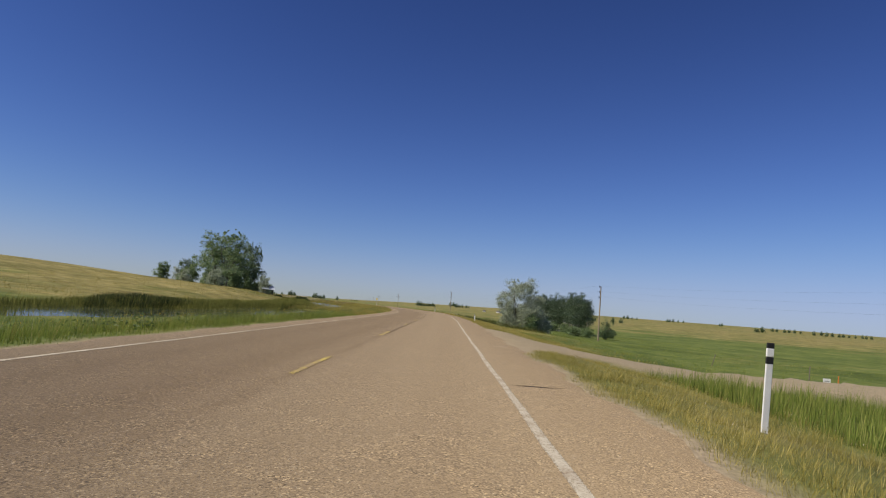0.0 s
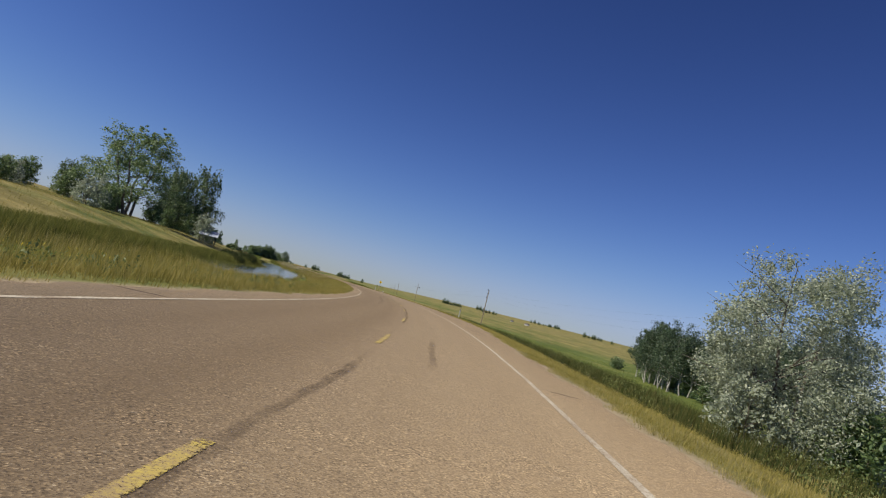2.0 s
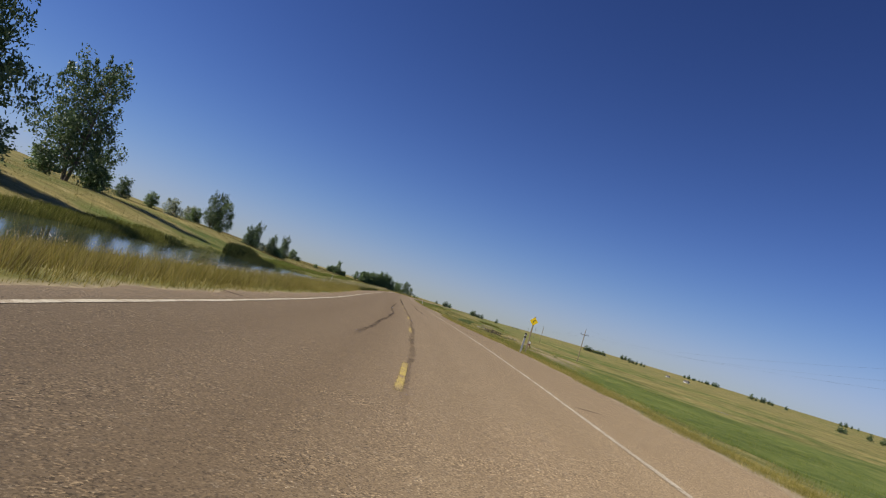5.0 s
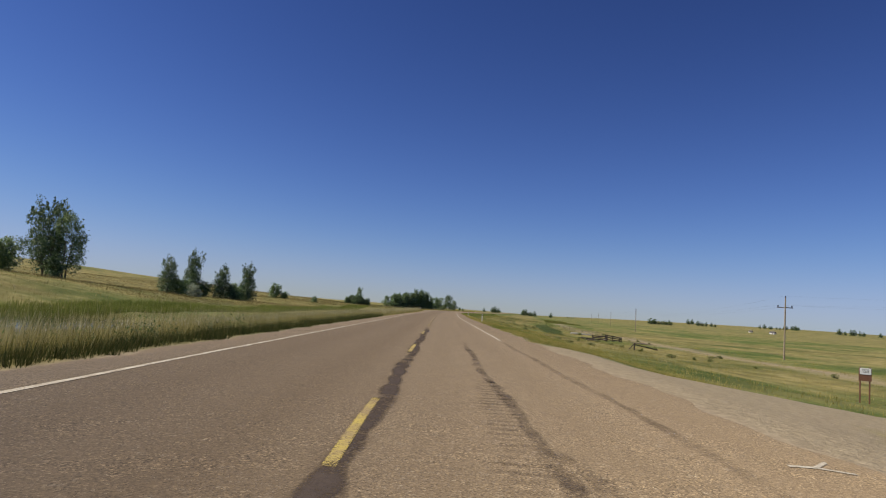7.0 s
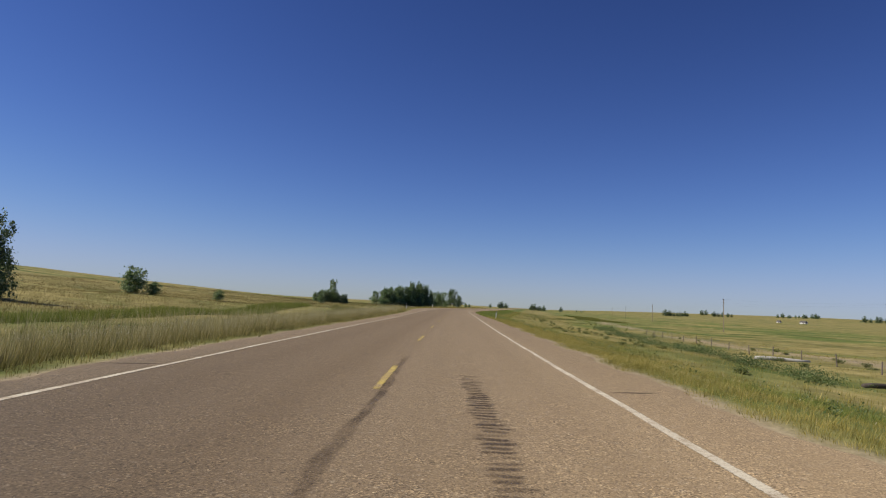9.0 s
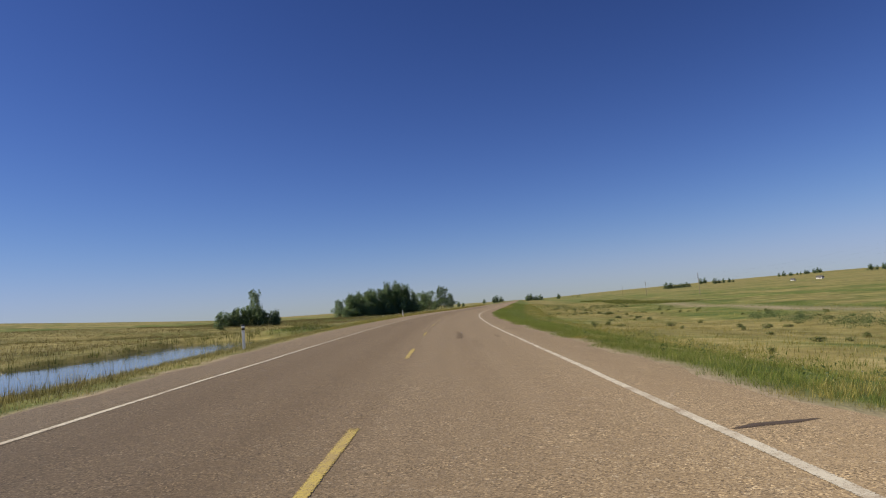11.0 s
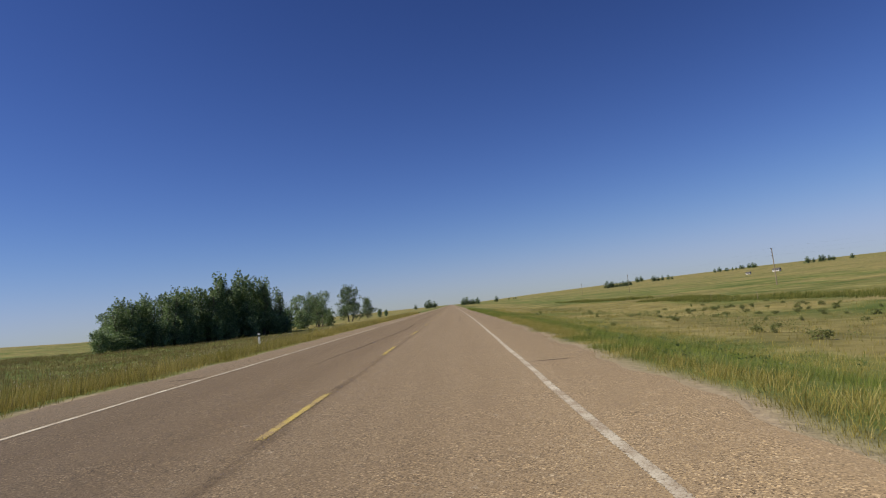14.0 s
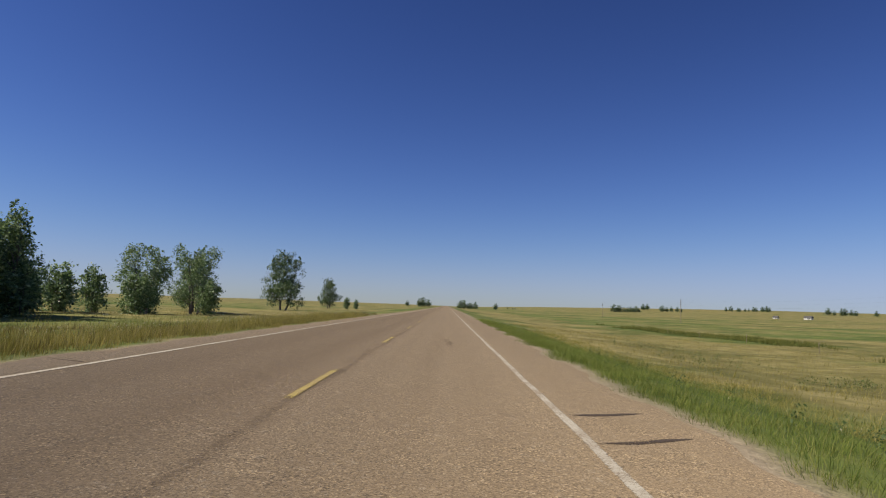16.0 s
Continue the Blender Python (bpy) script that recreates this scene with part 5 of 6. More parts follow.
plant("shrub", -132.5, 409, 0.6, 0.9, 60)
plant("shrub", -130, 420, 0.55, 0.7, 40)
# group at the second pond
plant("poplar_b", -170.5, 531, 0.8, 0.75, 0)
for k, (off, up, wide) in enumerate(((-5.0, 0.95, 1.0), (-3.2, 1.25, 1.1), (-1.4, 1.35, 1.2), (1.2, 1.3, 1.2), (2.8, 1.05, 1.0), (4.6, 1.0, 0.85))):
    plant("shrub", -171.0 + 0.7 * off, 530.5 + 0.71 * off, up, wide, 57 * k)
plant("sapling", -167.2, 534.2, 0.5, 0.5, 10)
plant("sapling", -173.6, 528.0, 0.55, 0.5, 70)
plant("shrub", -160, 505, 0.95, 0.85, 75)
# the grove
tall = random.Random(5)
for k in range(24):
    q = k / 23
    x, y = -186 + 10.5 * q + tall.uniform(-1.2, 1.2), 608 + 31 * q + tall.uniform(-2, 2)
    up = (0.70 + 0.32 * smooth(0.05, 0.75, q)) * (1 - 0.25 * smooth(0.9, 1.0, q)) * tall.uniform(0.88, 1.1)
    plant(("poplar", "poplar_b")[k % 3 == 1], x, y, float(up), float(0.8 + 0.25 * up) * tall.uniform(0.9, 1.15), tall.uniform(0, 360), group="poplar grove")
for k in range(16):
    q = k / 15
    plant(("poplar_b", "poplar")[k % 2], -192 + 11 * q + tall.uniform(-2, 2), 614 + 32 * q + tall.uniform(-2, 2), tall.uniform(0.55, 0.8) + 0.15 * q, tall.uniform(0.9, 1.2), tall.uniform(0, 360), group="poplar grove")
for k in range(12):
    q = k / 11
    plant("shrub", -184 + 11 * q + tall.uniform(-1, 1), 602 + 36 * q + tall.uniform(-1, 1), tall.uniform(0.8, 1.3), tall.uniform(1.0, 1.5), tall.uniform(0, 360))
plant("sparse", -181, 664, 0.85, 1.0, 30)
plant("sparse", -181, 674, 0.95, 1.0, 150)
plant("dark", -183, 678, 0.72, 0.7, 80)
for k in range(6):
    plant("shrub", -179 + tall.uniform(-3, 3), 644 + k * 5.5, tall.uniform(1.2, 1.8), tall.uniform(1.1, 1.5), tall.uniform(0, 360))
plant("dark", -188, 716, 1.05, 1.0, 40)
plant("dark", -203, 778, 0.8, 0.7, 100)
plant("shrub", -201, 788, 1.1, 0.9, 0)
plant("shrub", -200, 794, 0.9, 0.7, 0)
# right of the bend
plant("olive", 12.9, 104.0, 1.0, 1.1, 0)
plant("grey_shrub", 16.5, 103, 1.1, 1.1, 40)
plant("grey_shrub", 11.0, 102.0, 0.8, 0.9, 130)
plant("shrub", 14.5, 101.0, 0.8, 1.0, 20)
plant("shrub", 17, 108, 0.9, 1.2, 70)
for k in range(52):
    q = k / 51
    plant("aspen", 28.0 + 2.0 * math.sin(q * 9) + tall.uniform(-2.0, 2.0), 131 + 52 * q + tall.uniform(-1, 1), tall.uniform(0.82, 1.08), tall.uniform(1.0, 1.35), tall.uniform(0, 360), group="row of aspens")
for k in range(10):
    plant("shrub", 27 + tall.uniform(-1.5, 2.5), 122 + 8 * k + tall.uniform(-2, 2), tall.uniform(0.5, 0.9), tall.uniform(0.9, 1.4), tall.uniform(0, 360))
plant("pointed", 31, 119, 0.55, 0.75, 0)
plant("shrub", 27, 117, 0.6, 0.9, 20)

# far shelter belts on the skyline
def belt(x, y, across, count, high, seed, heading=10.0):
    r = random.Random(seed)
    for k in range(count):
        q = (k + 0.5) / count - 0.5 + r.uniform(-0.3, 0.3) / count
        up = high / 12 * r.uniform(0.75, 1.25)
        plant("far", x + math.cos(radians(heading)) * across * q, y + math.sin(radians(heading)) * across * q + r.uniform(-6, 6), up, up * r.uniform(0.8, 1.3), r.uniform(0, 360), group="far shelter belts")


def from_eye(ex, ey, azimuth, far):
    return ex - math.sin(radians(azimuth)) * far, ey + math.cos(radians(azimuth)) * far


for az, far, across, count, high in ((13.4, 760, 9, 2, 8), (12.9, 770, 6, 1, 7), (14.6, 770, 4, 1, 5), (9.9, 930, 16, 3, 9), (9.0, 930, 16, 3, 8), (7.0, 1000, 5, 1, 8), (5.5, 1500, 30, 3, 5), (-3.7, 1250, 26, 4, 11), (-4.6, 1250, 18, 3, 9), (-5.2, 1260, 14, 2, 9),
                                     (-8.0, 1500, 50, 5, 10), (-12.3, 1700, 20, 2, 10), (-13.8, 1700, 70, 7, 9), (-15.2, 1700, 14, 2, 10), (-19.4, 1500, 30, 2, 11), (-20.6, 1500, 40, 4, 11), (-22.3, 1500, 10, 1, 9), (-26, 1800, 60, 4, 10), (-30, 1900, 80, 5, 10)):
    belt(*from_eye(-131, 597, az, far), across, count, high, int(az * 10 + 900))
for az, far, across, count, high in ((-1.2, 2300, 30, 2, 14), (-27.0, 1700, 22, 2, 12), (-28.8, 2200, 110, 6, 9), (-31.5, 2100, 90, 5, 10), (-33.5, 2200, 120, 6, 10), (-24.0, 2400, 30, 2, 10), (-14.0, 900, 14, 2, 7), (-16.0, 950, 20, 2, 7)):
    belt(*from_eye(0, 38, az, far), across, count, high, int(az * 10 + 1900))


# sage and weeds in the pasture
BRUSH = {"sage": make_tree("sagebrush", "low grey-green brush in the dry pasture", LEAF_BRUSH, BARK, 0.8, 1.1, 71, stems=4, bare=0.0, clumps=30, per=14, leaf_size=0.075, spread=0.13, lobes=3, taper=0.4)}
PROTO.update(BRUSH)
br = random.Random(17)
for k in range(230):
    s, la = br.uniform(330, 700), br.uniform(12, 38)
    if drive_mask(s, la) > 0.1 or s > 632:
        continue
    p = spot(s, la)
    plant("sage", p.x, p.y, br.uniform(0.18, 0.45), br.uniform(0.3, 1.0), br.uniform(0, 360), z=p.z, group="pasture brush")
for k in range(40):
    s, la = br.uniform(580, 622), 26 + 9 * br.random() + 4 * math.sin(k)
    p = spot(s, la)
    plant("sage", p.x, p.y, br.uniform(0.22, 0.42), br.uniform(0.35, 0.8), br.uniform(0, 360), z=p.z, group="pasture brush")

s, la = scatter(700, 20, 130, lambda u, s: edge_left(s) - 0.8 - 4.6 * u, 71, lambda s, la: off_drive(s, la) * smooth(0.35, 0.6, patch(s, la, 3.0, 0.9)))
weeds("verge_weeds", s, la, 0.45, 0.10, 26, 0.045, WEED_LEAF, "leafy green weeds in the verge by the pond", 72)
s, la = scatter(420, 255, 300, lambda u, s: edge_left(s) - 0.8 - 4.6 * u, 73, lambda s, la: off_drive(s, la) * patch(s, la, 2.0, 0.9))
weeds("verge_weeds", s, la, 0.5, 0.10, 26, 0.04, WEED_LEAF, "leafy green weeds in the verge by the pond", 74)
s, la = scatter(1500, 380, 500, lambda u, s: 18.5 + 0.11 * (s - 390) + 3.5 * u, 75, lambda s, la: smooth(0.35, 0.6, patch(s, la, 3.0, 0.4)))
weeds("ditch_weeds", s, la, 0.45, 0.17, 40, 0.05, WEED_LEAF, "dark green leafy weeds along the field ditch", 76)
s, la = scatter(900, 545, 690, lambda u, s: 16.0 + 9.0 * u, 77, lambda s, la: smooth(0.5, 0.75, patch(s, la, 3.2, 0.4)))
weeds("ditch_weeds", s, la, 0.32, 0.15, 40, 0.045, LEAF_BRUSH, "green leafy weeds scattered over the pasture", 78)
s, la = scatter(420, 95, 150, lambda u, s: edge_right(s) + 3.5 + 9.0 * u, 79, lambda s, la: patch(s, la, 3.2, 0.4))
weeds("bank_weeds", s, la, 0.5, 0.13, 40, 0.04, LEAF_BRUSH, "tall grey-green weeds on the bank below the trees", 80)
s, la = scatter(900, 330, 690, lambda u, s: edge_right(s) + 1.0 + 5.0 * u, 81, lambda s, la: patch(s, la, 2.2, 0.4))
weeds("bank_weeds", s, la, 0.25, 0.07, 24, 0.03, WEED_LEAF, "small green weeds in the bank grass", 82)

# ---- things along the road ----


def box(bm, sx, sy, sz, x=0.0, y=0.0, z=0.0, turn=None, bevel=0.0):
    """A box of that size round x, y and standing on z, with bevelled edges."""
    made = bmesh.ops.create_cube(bm, size=1.0)["verts"]
    bmesh.ops.scale(bm, vec=(sx, sy, sz), verts=made)
    if bevel:
        edges = list({e for v in made for e in v.link_edges})
        made = [v for v in bmesh.ops.bevel(bm, geom=edges, offset=bevel, segments=1, affect="EDGES")["verts"]]
    m = Matrix.Translation((x, y, z + sz / 2))
    if turn is not None:
        m = m @ turn
    bmesh.ops.transform(bm, matrix=m, verts=made)
    return made


def rod(bm, r0, r1, length, x=0.0, y=0.0, z=0.0, sides=10, turn=None):
    made = bmesh.ops.create_cone(bm, cap_ends=True, segments=sides, radius1=r0, radius2=r1, depth=length)["verts"]
    m = Matrix.Translation((x, y, z))
    if turn is not None:
        m = m @ turn
    m = m @ Matrix.Translation((0, 0, length / 2))
    bmesh.ops.transform(bm, matrix=m, verts=made)
    return made


def heading_at(s):
    return math.degrees(float(np.interp(s, LINE_S, LINE_H)))


def make_delineator():
    """A flat plastic marker post: white, with black bands below its tip."""
    ob = thing("delineator_post", Vector((0, 0, 0)), 0, "white plastic delineator post with black bands in the verge", "road post", "delineator posts")
    bm = bmesh.new()
    box(bm, 0.10, 0.035, 1.05, 0, 0, -0.35, bevel=0.008)
    part("shaft", bm, WHITE, ob)
    for z0, z1, m, n in ((0.68, 0.765, BLACK, "lower_band"), (0.765, 0.865, WHITE, "collar"), (0.865, 0.93, BLACK, "cap")):
        bm = bmesh.new()
        box(bm, 0.106, 0.041, z1 - z0, 0, 0, z0, bevel=0.008)
        part(n, bm, m, ob, "black band" if m is BLACK else "")
    return ob


post_model = make_delineator()
first = True
for s0, la, lean, kind in ((17, 7.25, 2, 0), (79, 5.7, -3, 0), (158, 8.0, 1, 0), (236, 6.9, 2, 0), (354, 5.8, 0, 0), (432, 6.0, 2, 0), (454, -6.7, 0, 0), (513, -6.9, -2, 0), (578.5, -8.2, 2, 0)):
    p = spot(s0, la)
    m = Matrix.LocRotScale(p + Vector((0, 0, 0.12)), Euler((radians(lean), radians(lean * 0.6), radians(heading_at(s0)))), (1.05, 0.9, 1.3 if s0 < 20 else 0.5 if s0 == 79 else 0.84 if s0 < 300 else 0.72 if s0 > 570 else 0.68))
    if first:
        post_model.matrix_basis = m
        first = False
    else:
        copy_thing(post_model, m)


def diamond_sign(s0, la):
    """A yellow bend warning on a wooden post, turned away from square."""
    p = spot(s0, la)
    mid = 2.2 - p.z  # the plate's centre stands 2.2 m over the road
    ob = thing("bend_sign", p, heading_at(s0) - 30, "yellow diamond bend warning sign with black arrow on a wooden post", "road sign")
    bm = bmesh.new()
    box(bm, 0.10, 0.10, mid + 0.75, 0, 0.07, -0.3, bevel=0.008)
    part("post", bm, POLE_WOOD, ob)
    bm = bmesh.new()
    made = box(bm, 0.56, 0.012, 0.56, 0, 0, -0.28, bevel=0.004)
    bmesh.ops.transform(bm, matrix=Matrix.Translation((0, 0, mid)) @ Matrix.Rotation(radians(45), 4, "Y"), verts=bm.verts)
    plate = part("plate", bm, YELLOW, ob, "yellow sheet metal diamond")
    arrow = bmesh.new()
    path = [(-0.05, -0.19), (-0.05, -0.03), (-0.025, 0.04), (0.055, 0.095)]
    for (x0, z0), (x1, z1) in zip(path, path[1:]):
        ln = math.hypot(x1 - x0, z1 - z0)
        box(arrow, 0.052, 0.006, ln + 0.03, 0, 0, -ln / 2 - 0.015)
        vs = list(arrow.verts)[-8:]
        bmesh.ops.transform(arrow, matrix=Matrix.Translation(((x0 + x1) / 2, -0.0095, mid + (z0 + z1) / 2)) @ Matrix.Rotation(math.atan2(x1 - x0, z1 - z0), 4, "Y"), verts=vs)
    head = [arrow.verts.new((x, y, mid + z)) for y in (-0.0125, -0.0065) for x, z in ((0.016, 0.175), (0.135, 0.15), (0.105, 0.03))]
    arrow.faces.new(head[:3])
    arrow.faces.new(head[3:][::-1])
    for k in range(3):
        arrow.faces.new((head[k], head[(k + 1) % 3], head[3 + (k + 1) % 3], head[3 + k]))
    bmesh.ops.recalc_face_normals(arrow, faces=arrow.faces)
    part("arrow", arrow, BLACK, plate, "black bent arrow")
    bolts = bmesh.new()
    for z in (mid - 0.2, mid + 0.2):
        rod(bolts, 0.012, 0.010, 0.012, 0, -0.018, z, 8, Matrix.Rotation(radians(90), 4, "X"))
    part("bolt", bolts, STEEL, ob)
    return ob


diamond_sign(256.8, 11.8)


def small_sign(s0, la, turn, w, h, top, label, post_material):
    p = spot(s0, la)
    ob = thing("field_sign", p, turn, label, "sign")
    bm = bmesh.new()
    box(bm, 0.09, 0.09, top + 0.2, 0, 0.05, -0.3, bevel=0.006)
    part("post", bm, post_material, ob)
    bm = bmesh.new()
    box(bm, w, 0.02, h, 0, -0.01, top - h, bevel=0.004)
    panel = part("panel", bm, WHITE, ob, "plain white panel")
    bm = bmesh.new()
    for k in range(3):
        box(bm, w * 0.6, 0.004, h * 0.07, 0, -0.024, top - h * (0.35 + 0.2 * k))
    part("text_bar", bm, CABLE, panel)
    return ob




def notice_board(s0, la):
    """A brown timber board on two posts, with a white notice at its top."""
    p = spot(s0, la)
    ob = thing("notice_board", p, heading_at(s0) - 25, "reddish brown timber board with a white notice at the field approach", "sign")
    lift = -0.58 - p.z  # the board's foot stands a little under the road
    for x in (-0.22, 0.22):
        bm = bmesh.new()
        box(bm, 0.07, 0.07, lift + 0.25 + 0.3, x, 0.05, -0.3, bevel=0.008)
        part("post", bm, BROWN, ob)
    bm = bmesh.new()
    box(bm, 0.6, 0.03, 0.65, 0, -0.012, lift - 0.5, bevel=0.006)
    board = part("board", bm, BROWN, ob, "faded reddish brown board")
    bm = bmesh.new()
    box(bm, 0.52, 0.02, 0.34, 0.01, -0.04, lift - 0.15, bevel=0.004)
    panel = part("panel", bm, WHITE, ob, "plain white panel")
    bm = bmesh.new()
    for k in range(3):
        box(bm, 0.30, 0.004, 0.02, 0.01, -0.054, lift + 0.1 - 0.07 * k)
    part("text_bar", bm, CABLE, panel)


notice_board(311.0, 23.9)
small_sign(48.5, 26.6, -8, 0.45, 0.5, 0.75, "small white notice panel on a short post by the approach", WOOD)


def stake(s0, la, high, material, label, lean=0.0):
    p = spot(s0, la)
    bm = bmesh.new()
    box(bm, 0.055, 0.035, high + 0.3, 0, 0, -0.3, bevel=0.006)
    ob = part("marker_stake", bm, material)
    ob.matrix_basis = Matrix.LocRotScale(p, Euler((0, radians(lean), radians(heading_at(s0)))), None)
    return tagged(ob, label, "marker", "field markers")


stake(46.0, 25.8, 1.1, ORANGE, "orange plastic marker stake beside the approach", 2)
stake(50.0, 26.3, 1.3, WOOD, "grey wooden stake beside the approach", 3)
stake(44.0, 27.5, 1.3, WOOD, "grey wooden stake beside the approach", 8)
stake(43.0, 30.0, 1.2, WHITE, "white marker stake beside the approach", -10)
stake(286.5, 15.5, 0.5, WHITE, "short white leaning marker stake in the grass", 14)
stake(291.0, 21.0, 0.6, BROWN, "brown wooden stake by the field approach", 4)
stake(278.5, -9.0, 1.15, WHITE, "white leaning marker stake in the verge grass", 9)
stake(67.0, 27.0, 1.2, WOOD, "grey leaning fence stake in the meadow", 16)

for k in range(9):
    stake(628 + 15.5 * k, 40.8 + 0.3 * math.sin(k * 2.0), 1.15, POLE_WOOD, "thin pale wooden stake beside the reedy ditch", 3 * math.sin(k * 3.0))

# power line
POLES = [(48.0, -22.0), (26.2, 105.4), (4.1, 229.6), (-23.4, 368.2), (-49.3, 527.1), (-70.0, 690.0), (-92.0, 855.0), (-114.0, 1020.0)]
HIGH = 8.9


def make_pole(x, y, crossarm):
    ob = thing("utility_pole", Vector((x, y, ground_at(x, y))), 10, "tall weathered wooden utility pole with insulators", "utility pole", "power line poles")
    bm = bmesh.new()
    rod(bm, 0.135, 0.085, HIGH + 0.8, 0, 0, -0.8, 12)
    part("shaft", bm, POLE_WOOD, ob)
    if crossarm:
        bm = bmesh.new()
        box(bm, 2.2, 0.10, 0.12, 0, 0.14, HIGH - 1.5, bevel=0.01)
        part("crossarm", bm, WOOD, ob)
        places = [(-0.95, 0.14, HIGH - 1.38), (0.95, 0.14, HIGH - 1.38), (0.0, 0.0, HIGH)]
    else:
        places = [(-0.22, 0, HIGH - 0.15), (-0.22, 0, HIGH - 1.05), (-0.22, 0, HIGH - 1.9)]
    for px, py, pz in places:
        bm = bmesh.new()
        rod(bm, 0.10, 0.07, 0.12, px, py, pz, 10)
        rod(bm, 0.07, 0.10, 0.12, px, py, pz + 0.12, 10)
        if not crossarm:
            box(bm, 0.22, 0.05, 0.05, px + 0.11, py, pz - 0.03)
        part("insulator", bm, GLASS_BLUE, ob, "dark glazed insulator")
    tops = []
    for px, py, pz in places:
        tops.append(ob.matrix_basis @ Vector((px, py, pz + 0.26)))
    return tops


ends = [make_pole(x, y, k == 3) for k, (x, y) in enumerate(POLES)]
for k in range(len(ends) - 1):
    span = thing("power_cable", Vector((0, 0, 0)), 0, "thin sagging power cable span between wooden poles", "cable", "power cables")
    for a, b in zip(ends[k], ends[k + 1]):
        pts = []
        for j in range(15):
            q = j / 14
            p = a.lerp(b, q)
            p.z -= 1.5 * 4 * q * (1 - q)
            pts.append(p)
        ob = new("wire", joined("wire", [tube(pts, [0.0035] * 15, 3)], CABLE))
        ob.parent = span

# field fence
def fence(s0, s1, la_of, gap, label):
    ob = thing("field_fence", Vector((0, 0, 0)), 0, label, "fence", "field fences")
    r = random.Random(int(s0))
    bm = bmesh.new()
    rod(bm, 0.055, 0.045, 1.3, 0, 0, -0.3, 7)
    me = bpy.data.meshes.new("post")
    bm.to_mesh(me)
    bm.free()
    me.materials.append(WOOD)
    tops = []
    for s in np.arange(s0, s1, gap):
        la = la_of(s)
        if drive_mask(s, la) > 0.05:
            continue
        p = spot(s, la)
        post = new("post", me)
        post.matrix_basis = Matrix.LocRotScale(p, Euler((r.uniform(-0.07, 0.07), r.uniform(-0.07, 0.07), r.uniform(0, 3))), (1, 1, r.uniform(0.85, 1.1)))
        post.parent = ob
        tops.append(p)
    for z in (0.3, 0.6, 0.85):
        pieces = [tube([a + Vector((0, 0, z)), b + Vector((0, 0, z))], [0.006, 0.006], 3) for a, b in zip(tops, tops[1:]) if (a - b).length < gap * 2.2]
        w = new("wire", joined("wire", pieces, CABLE))
        w.parent = ob


fence(392, 474, lambda s: 24 + 0.065 * (s - 296), 6.0, "old wooden post and wire fence across the pasture")

# old timber chute in the pasture
def timber_chute():
    p = spot(386, 29.0)
    ob = thing("timber_chute", p, 16, "old dark timber loading chute standing in the pasture", "timber ruin")
    ob.scale = (0.85, 0.85, 0.85)
    r = random.Random(8)
    # two walls of rails: a low level run, then a run that slopes down
    for y in (0.0, 1.5):
        for x0, x1, z0, z1 in ((-2.9, -0.3, 1.0, 1.0), (-0.3, 2.5, 1.35, 0.95)):
            for q in (0.0, 0.5, 1.0):
                bm = bmesh.new()
                high = z0 + (z1 - z0) * q + 0.35
                box(bm, 0.14, 0.14, high, x0 + (x1 - x0) * q + r.uniform(-0.03, 0.03), y, -0.3, Matrix.Rotation(radians(r.uniform(-3, 3)), 4, "Y"), bevel=0.015)
                part("upright", bm, OLD_WOOD, ob)
            slope = math.atan2(z0 - z1, x1 - x0)
            for f in (0.3, 0.62, 0.93):
                bm = bmesh.new()
                box(bm, math.hypot(x1 - x0, z1 - z0) + 0.2, 0.06, 0.17, (x0 + x1) / 2, y - 0.11, (z0 + z1) / 2 * f - 0.085, Matrix.Rotation(slope * f + radians(r.uniform(-1.5, 1.5)), 4, "Y"), bevel=0.01)
                part("rail", bm, OLD_WOOD, ob)
    for j in range(10):
        bm = bmesh.new()
        box(bm, 0.26, 1.5, 0.06, -2.7 + 0.29 * j, 0.75, 0.1 + 0.03 * j + r.uniform(-0.02, 0.02), Matrix.Rotation(radians(r.uniform(-3, 3)), 4, "X"), bevel=0.008)
        part("plank", bm, WOOD, ob)


timber_chute()


def broken_rails():
    """A short leaning post whose long rail has fallen to the ground at its far end."""
    foot, far_end = spot(352.0, 23.7), spot(358.5, 29.0)
    way = far_end - foot
    ob = thing("broken_fence", foot, math.degrees(math.atan2(way.y, way.x)), "short broken run of old wooden rail in the grass", "fence")
    bm = bmesh.new()
    box(bm, 0.13, 0.13, 1.15, 0, 0, -0.3, Matrix.Rotation(radians(5), 4, "Y"), bevel=0.012)
    part("post", bm, OLD_WOOD, ob)
    length = way.length - 1.5
    drop = 0.5 + foot.z - far_end.z
    bm = bmesh.new()
    box(bm, length, 0.07, 0.11, length / 2, -0.1, 0.62 - drop / 2, Matrix.Rotation(math.atan2(drop, length), 4, "Y"), bevel=0.01)
    part("rail", bm, OLD_WOOD, ob)
    bm = bmesh.new()
    box(bm, 1.9, 0.07, 0.10, -0.8, 0.1, 0.3, Matrix.Rotation(radians(-24), 4, "Y"), bevel=0.01)
    part("brace", bm, OLD_WOOD, ob)


broken_rails()


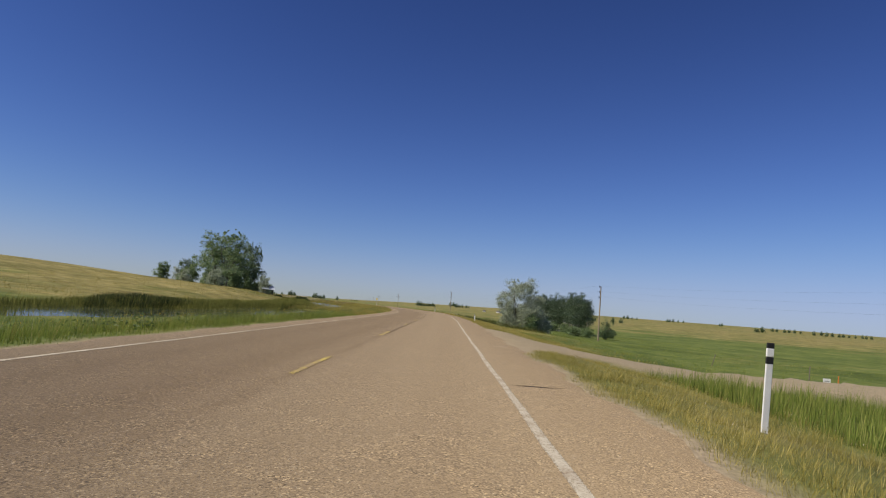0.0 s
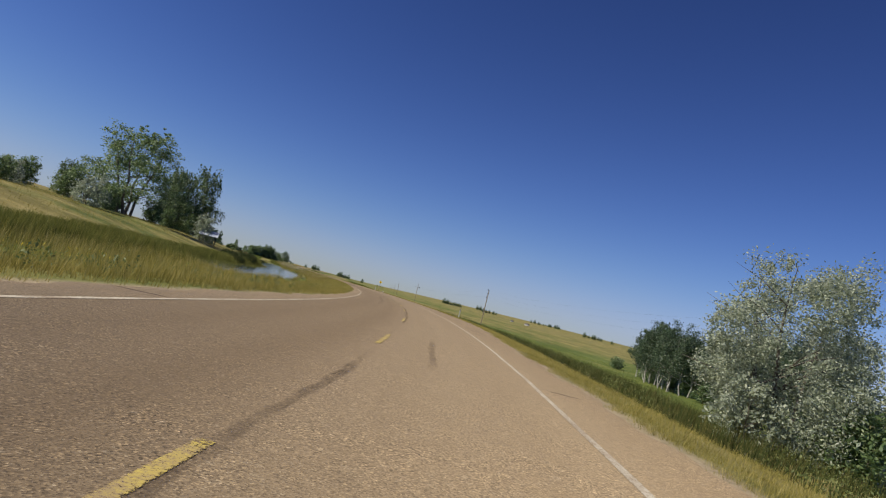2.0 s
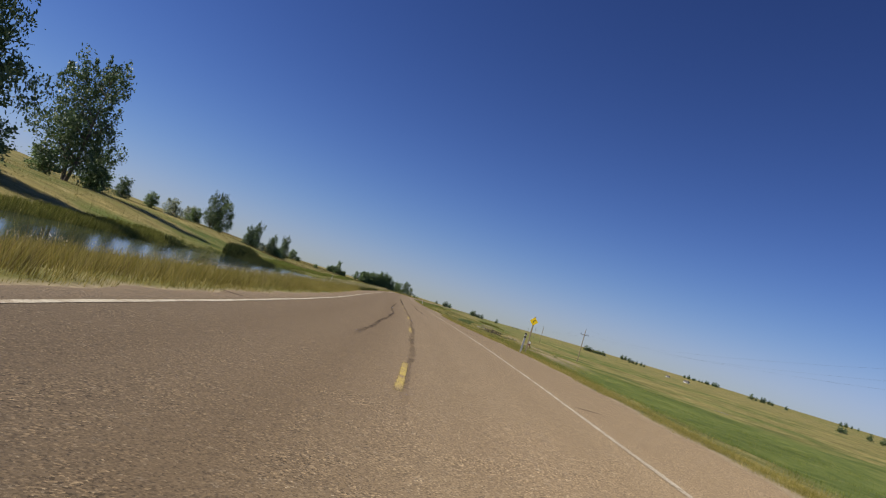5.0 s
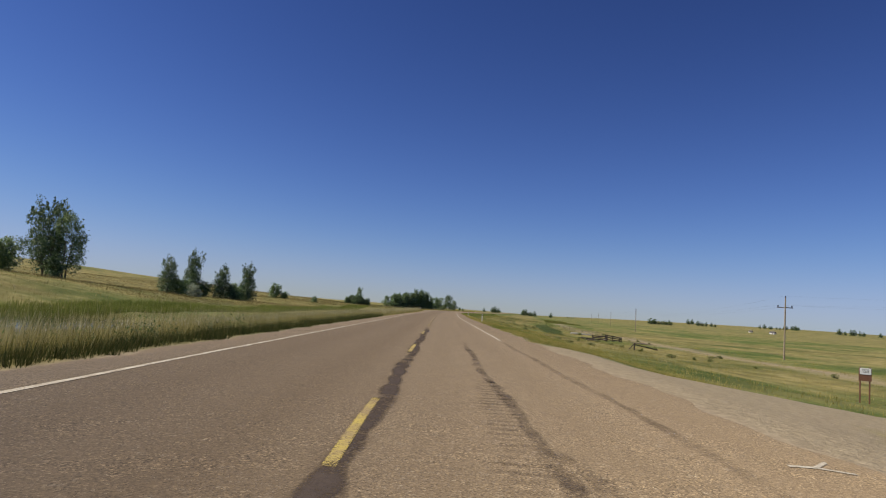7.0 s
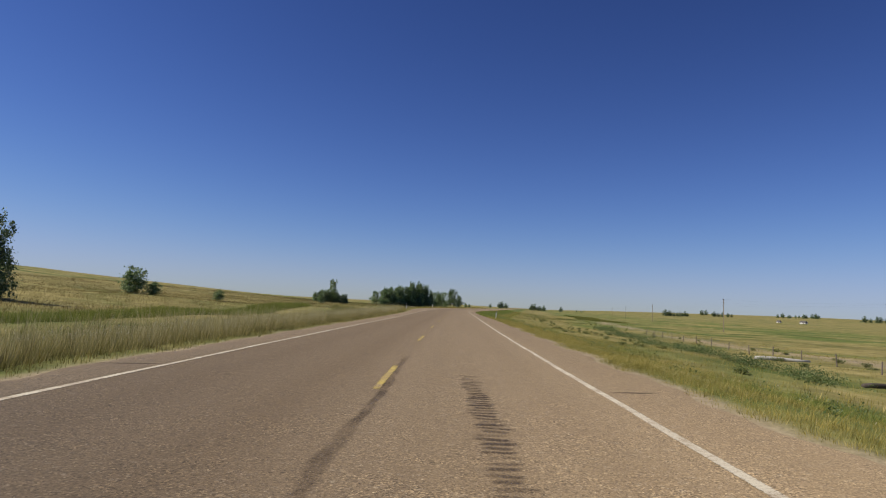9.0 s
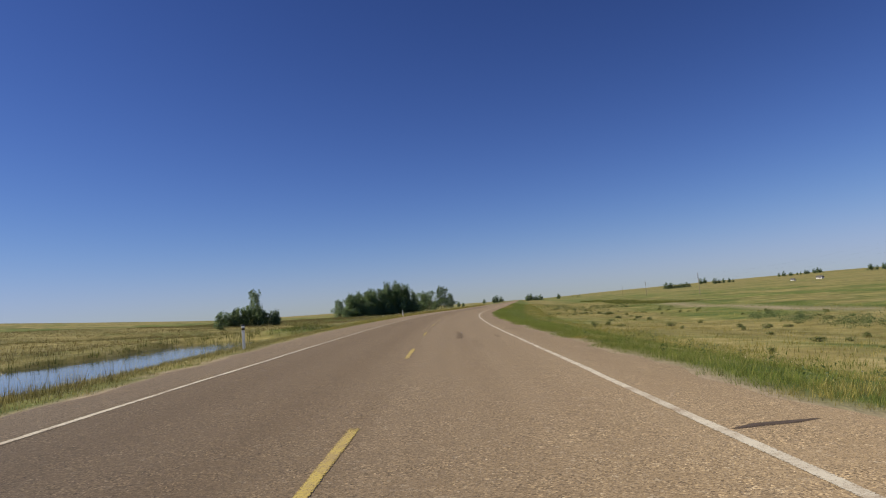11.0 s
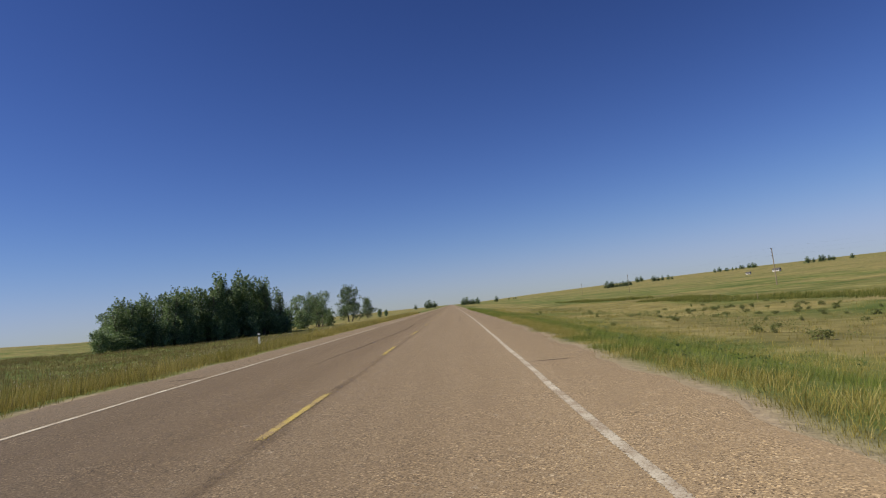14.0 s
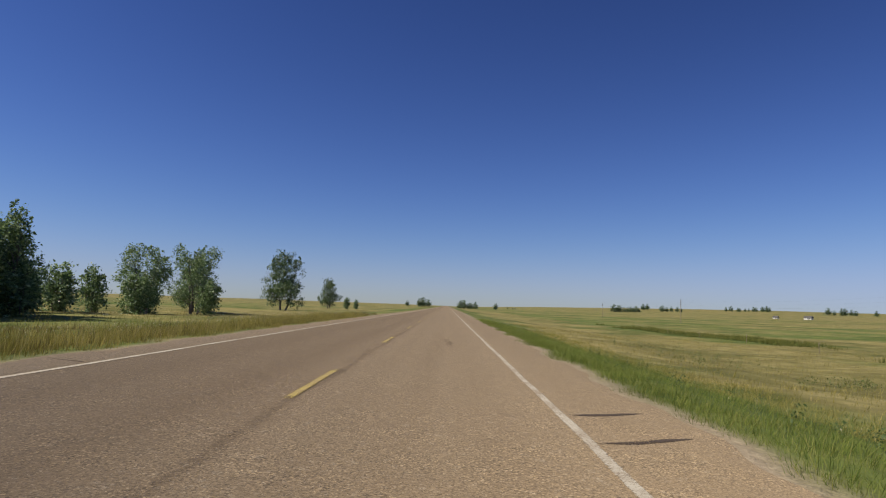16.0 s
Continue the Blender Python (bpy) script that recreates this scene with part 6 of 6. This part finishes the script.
def board_pile(s0, la):
    """Loose grey boards lying flat in the grass."""
    ob = thing("board_pile", spot(s0, la), 10, "bleached grey loose boards lying in the pasture grass", "board pile")
    r = random.Random(12)
    for j in range(9):
        bm = bmesh.new()
        box(bm, r.uniform(2.0, 3.4), 0.22, 0.05, r.uniform(-0.4, 0.4), -1.1 + 0.27 * j, 0.06 + r.uniform(0, 0.09), Matrix.Rotation(radians(r.uniform(-9, 9)), 4, "Z"), bevel=0.006)
        part("board", bm, WOOD, ob)


board_pile(384.5, 34.0)
def loose_log(s0, la, length, radius, turn, material, label):
    p = spot(s0, la)
    pts = [Vector((length * (q - 0.5), 0.06 * math.sin(q * 7), radius * 0.8 + 0.04 * math.sin(q * 5))) for q in (0, 0.2, 0.4, 0.6, 0.8, 1)]
    v, f = tube(pts, [radius * k for k in (1, 1.05, 0.95, 0.9, 0.85, 0.7)], 9)
    f = f + [tuple(range(8, -1, -1)), tuple(range(45, 54))]
    ob = new("fallen_log", joined("fallen_log", [(v, f)], material))
    ob.matrix_basis = Matrix.LocRotScale(p, Euler((0, 0, radians(turn))), None)
    tagged(ob, label, "log", "fallen logs")


loose_log(407.5, 28.5, 4.2, 0.17, 2, BARK_PALE, "bleached pale log lying in the pasture grass")
loose_log(391, 26.5, 3.4, 0.15, 30, OLD_WOOD, "dark old log lying by the timber chute")
loose_log(380, 25.0, 2.8, 0.13, -20, OLD_WOOD, "dark old log lying by the timber chute")


def shed(x, y, turn):
    """A small open shelter with a mono-pitch metal roof."""
    ob = thing("farm_shelter", Vector((x, y, ground_at(x, y))), turn, "small open shelter with grey metal roof under the trees", "shed")
    for px in (-1.5, 1.5):
        for py, h in ((-1.0, 1.72), (1.0, 2.5)):
            bm = bmesh.new()
            box(bm, 0.12, 0.12, h + 0.3, px, py, -0.3, bevel=0.008)
            part("post", bm, OLD_WOOD, ob)
    bm = bmesh.new()
    box(bm, 3.8, 2.9, 0.07, 0, 0, 2.1, Matrix.Rotation(radians(22), 4, "X"), bevel=0.01)
    roof = part("roof", bm, ROOF, ob, "grey metal sheet roof")
    bm = bmesh.new()
    for k in range(9):
        box(bm, 0.035, 2.9, 0.05, -1.8 + 0.45 * k, 0, 2.15, Matrix.Rotation(radians(22), 4, "X"))
    part("seam", bm, ROOF, roof)
    return ob


shed(-54.5, 205.5, 20)


def farmhouse(x, y, w, d, h, turn, label):
    ob = thing("farm_building", Vector((x, y, ground_at(x, y))), turn, label, "farm building", "far farm buildings")
    bm = bmesh.new()
    box(bm, w, d, h, 0, 0, -0.5)
    wall = part("wall", bm, HOUSE_WALL, ob)
    bm = bmesh.new()
    v = [bm.verts.new(c) for c in ((-w / 2 - 0.4, -d / 2 - 0.4, h - 0.6), (w / 2 + 0.4, -d / 2 - 0.4, h - 0.6), (w / 2 + 0.4, d / 2 + 0.4, h - 0.6), (-w / 2 - 0.4, d / 2 + 0.4, h - 0.6), (-w / 2 - 0.4, 0, h + d * 0.3), (w / 2 + 0.4, 0, h + d * 0.3))]
    for q in ((0, 1, 5, 4), (2, 3, 4, 5), (0, 4, 3), (1, 2, 5), (0, 3, 2, 1)):
        bm.faces.new([v[k] for k in q])
    part("roof", bm, HOUSE_ROOF if w < 14 else ROOF, ob)
    for k in range(3):
        bm = bmesh.new()
        box(bm, 0.9, 0.08, 1.1, -w * 0.3 + w * 0.3 * k, -d / 2 - 0.03, 1.0)
        win = part("window", bm, GLASS_BLUE, ob)
    bm = bmesh.new()
    box(bm, 1.0, 0.08, 2.0, w * 0.18, -d / 2 - 0.03, -0.05)
    part("door", bm, WOOD, ob)
    return ob


farmhouse(130, 1404, 8, 6, 2.6, -40, "far white farmhouse with low roof on the plain")
farmhouse(100, 1420, 5, 4, 2.2, -40, "far small white outbuilding on the plain")
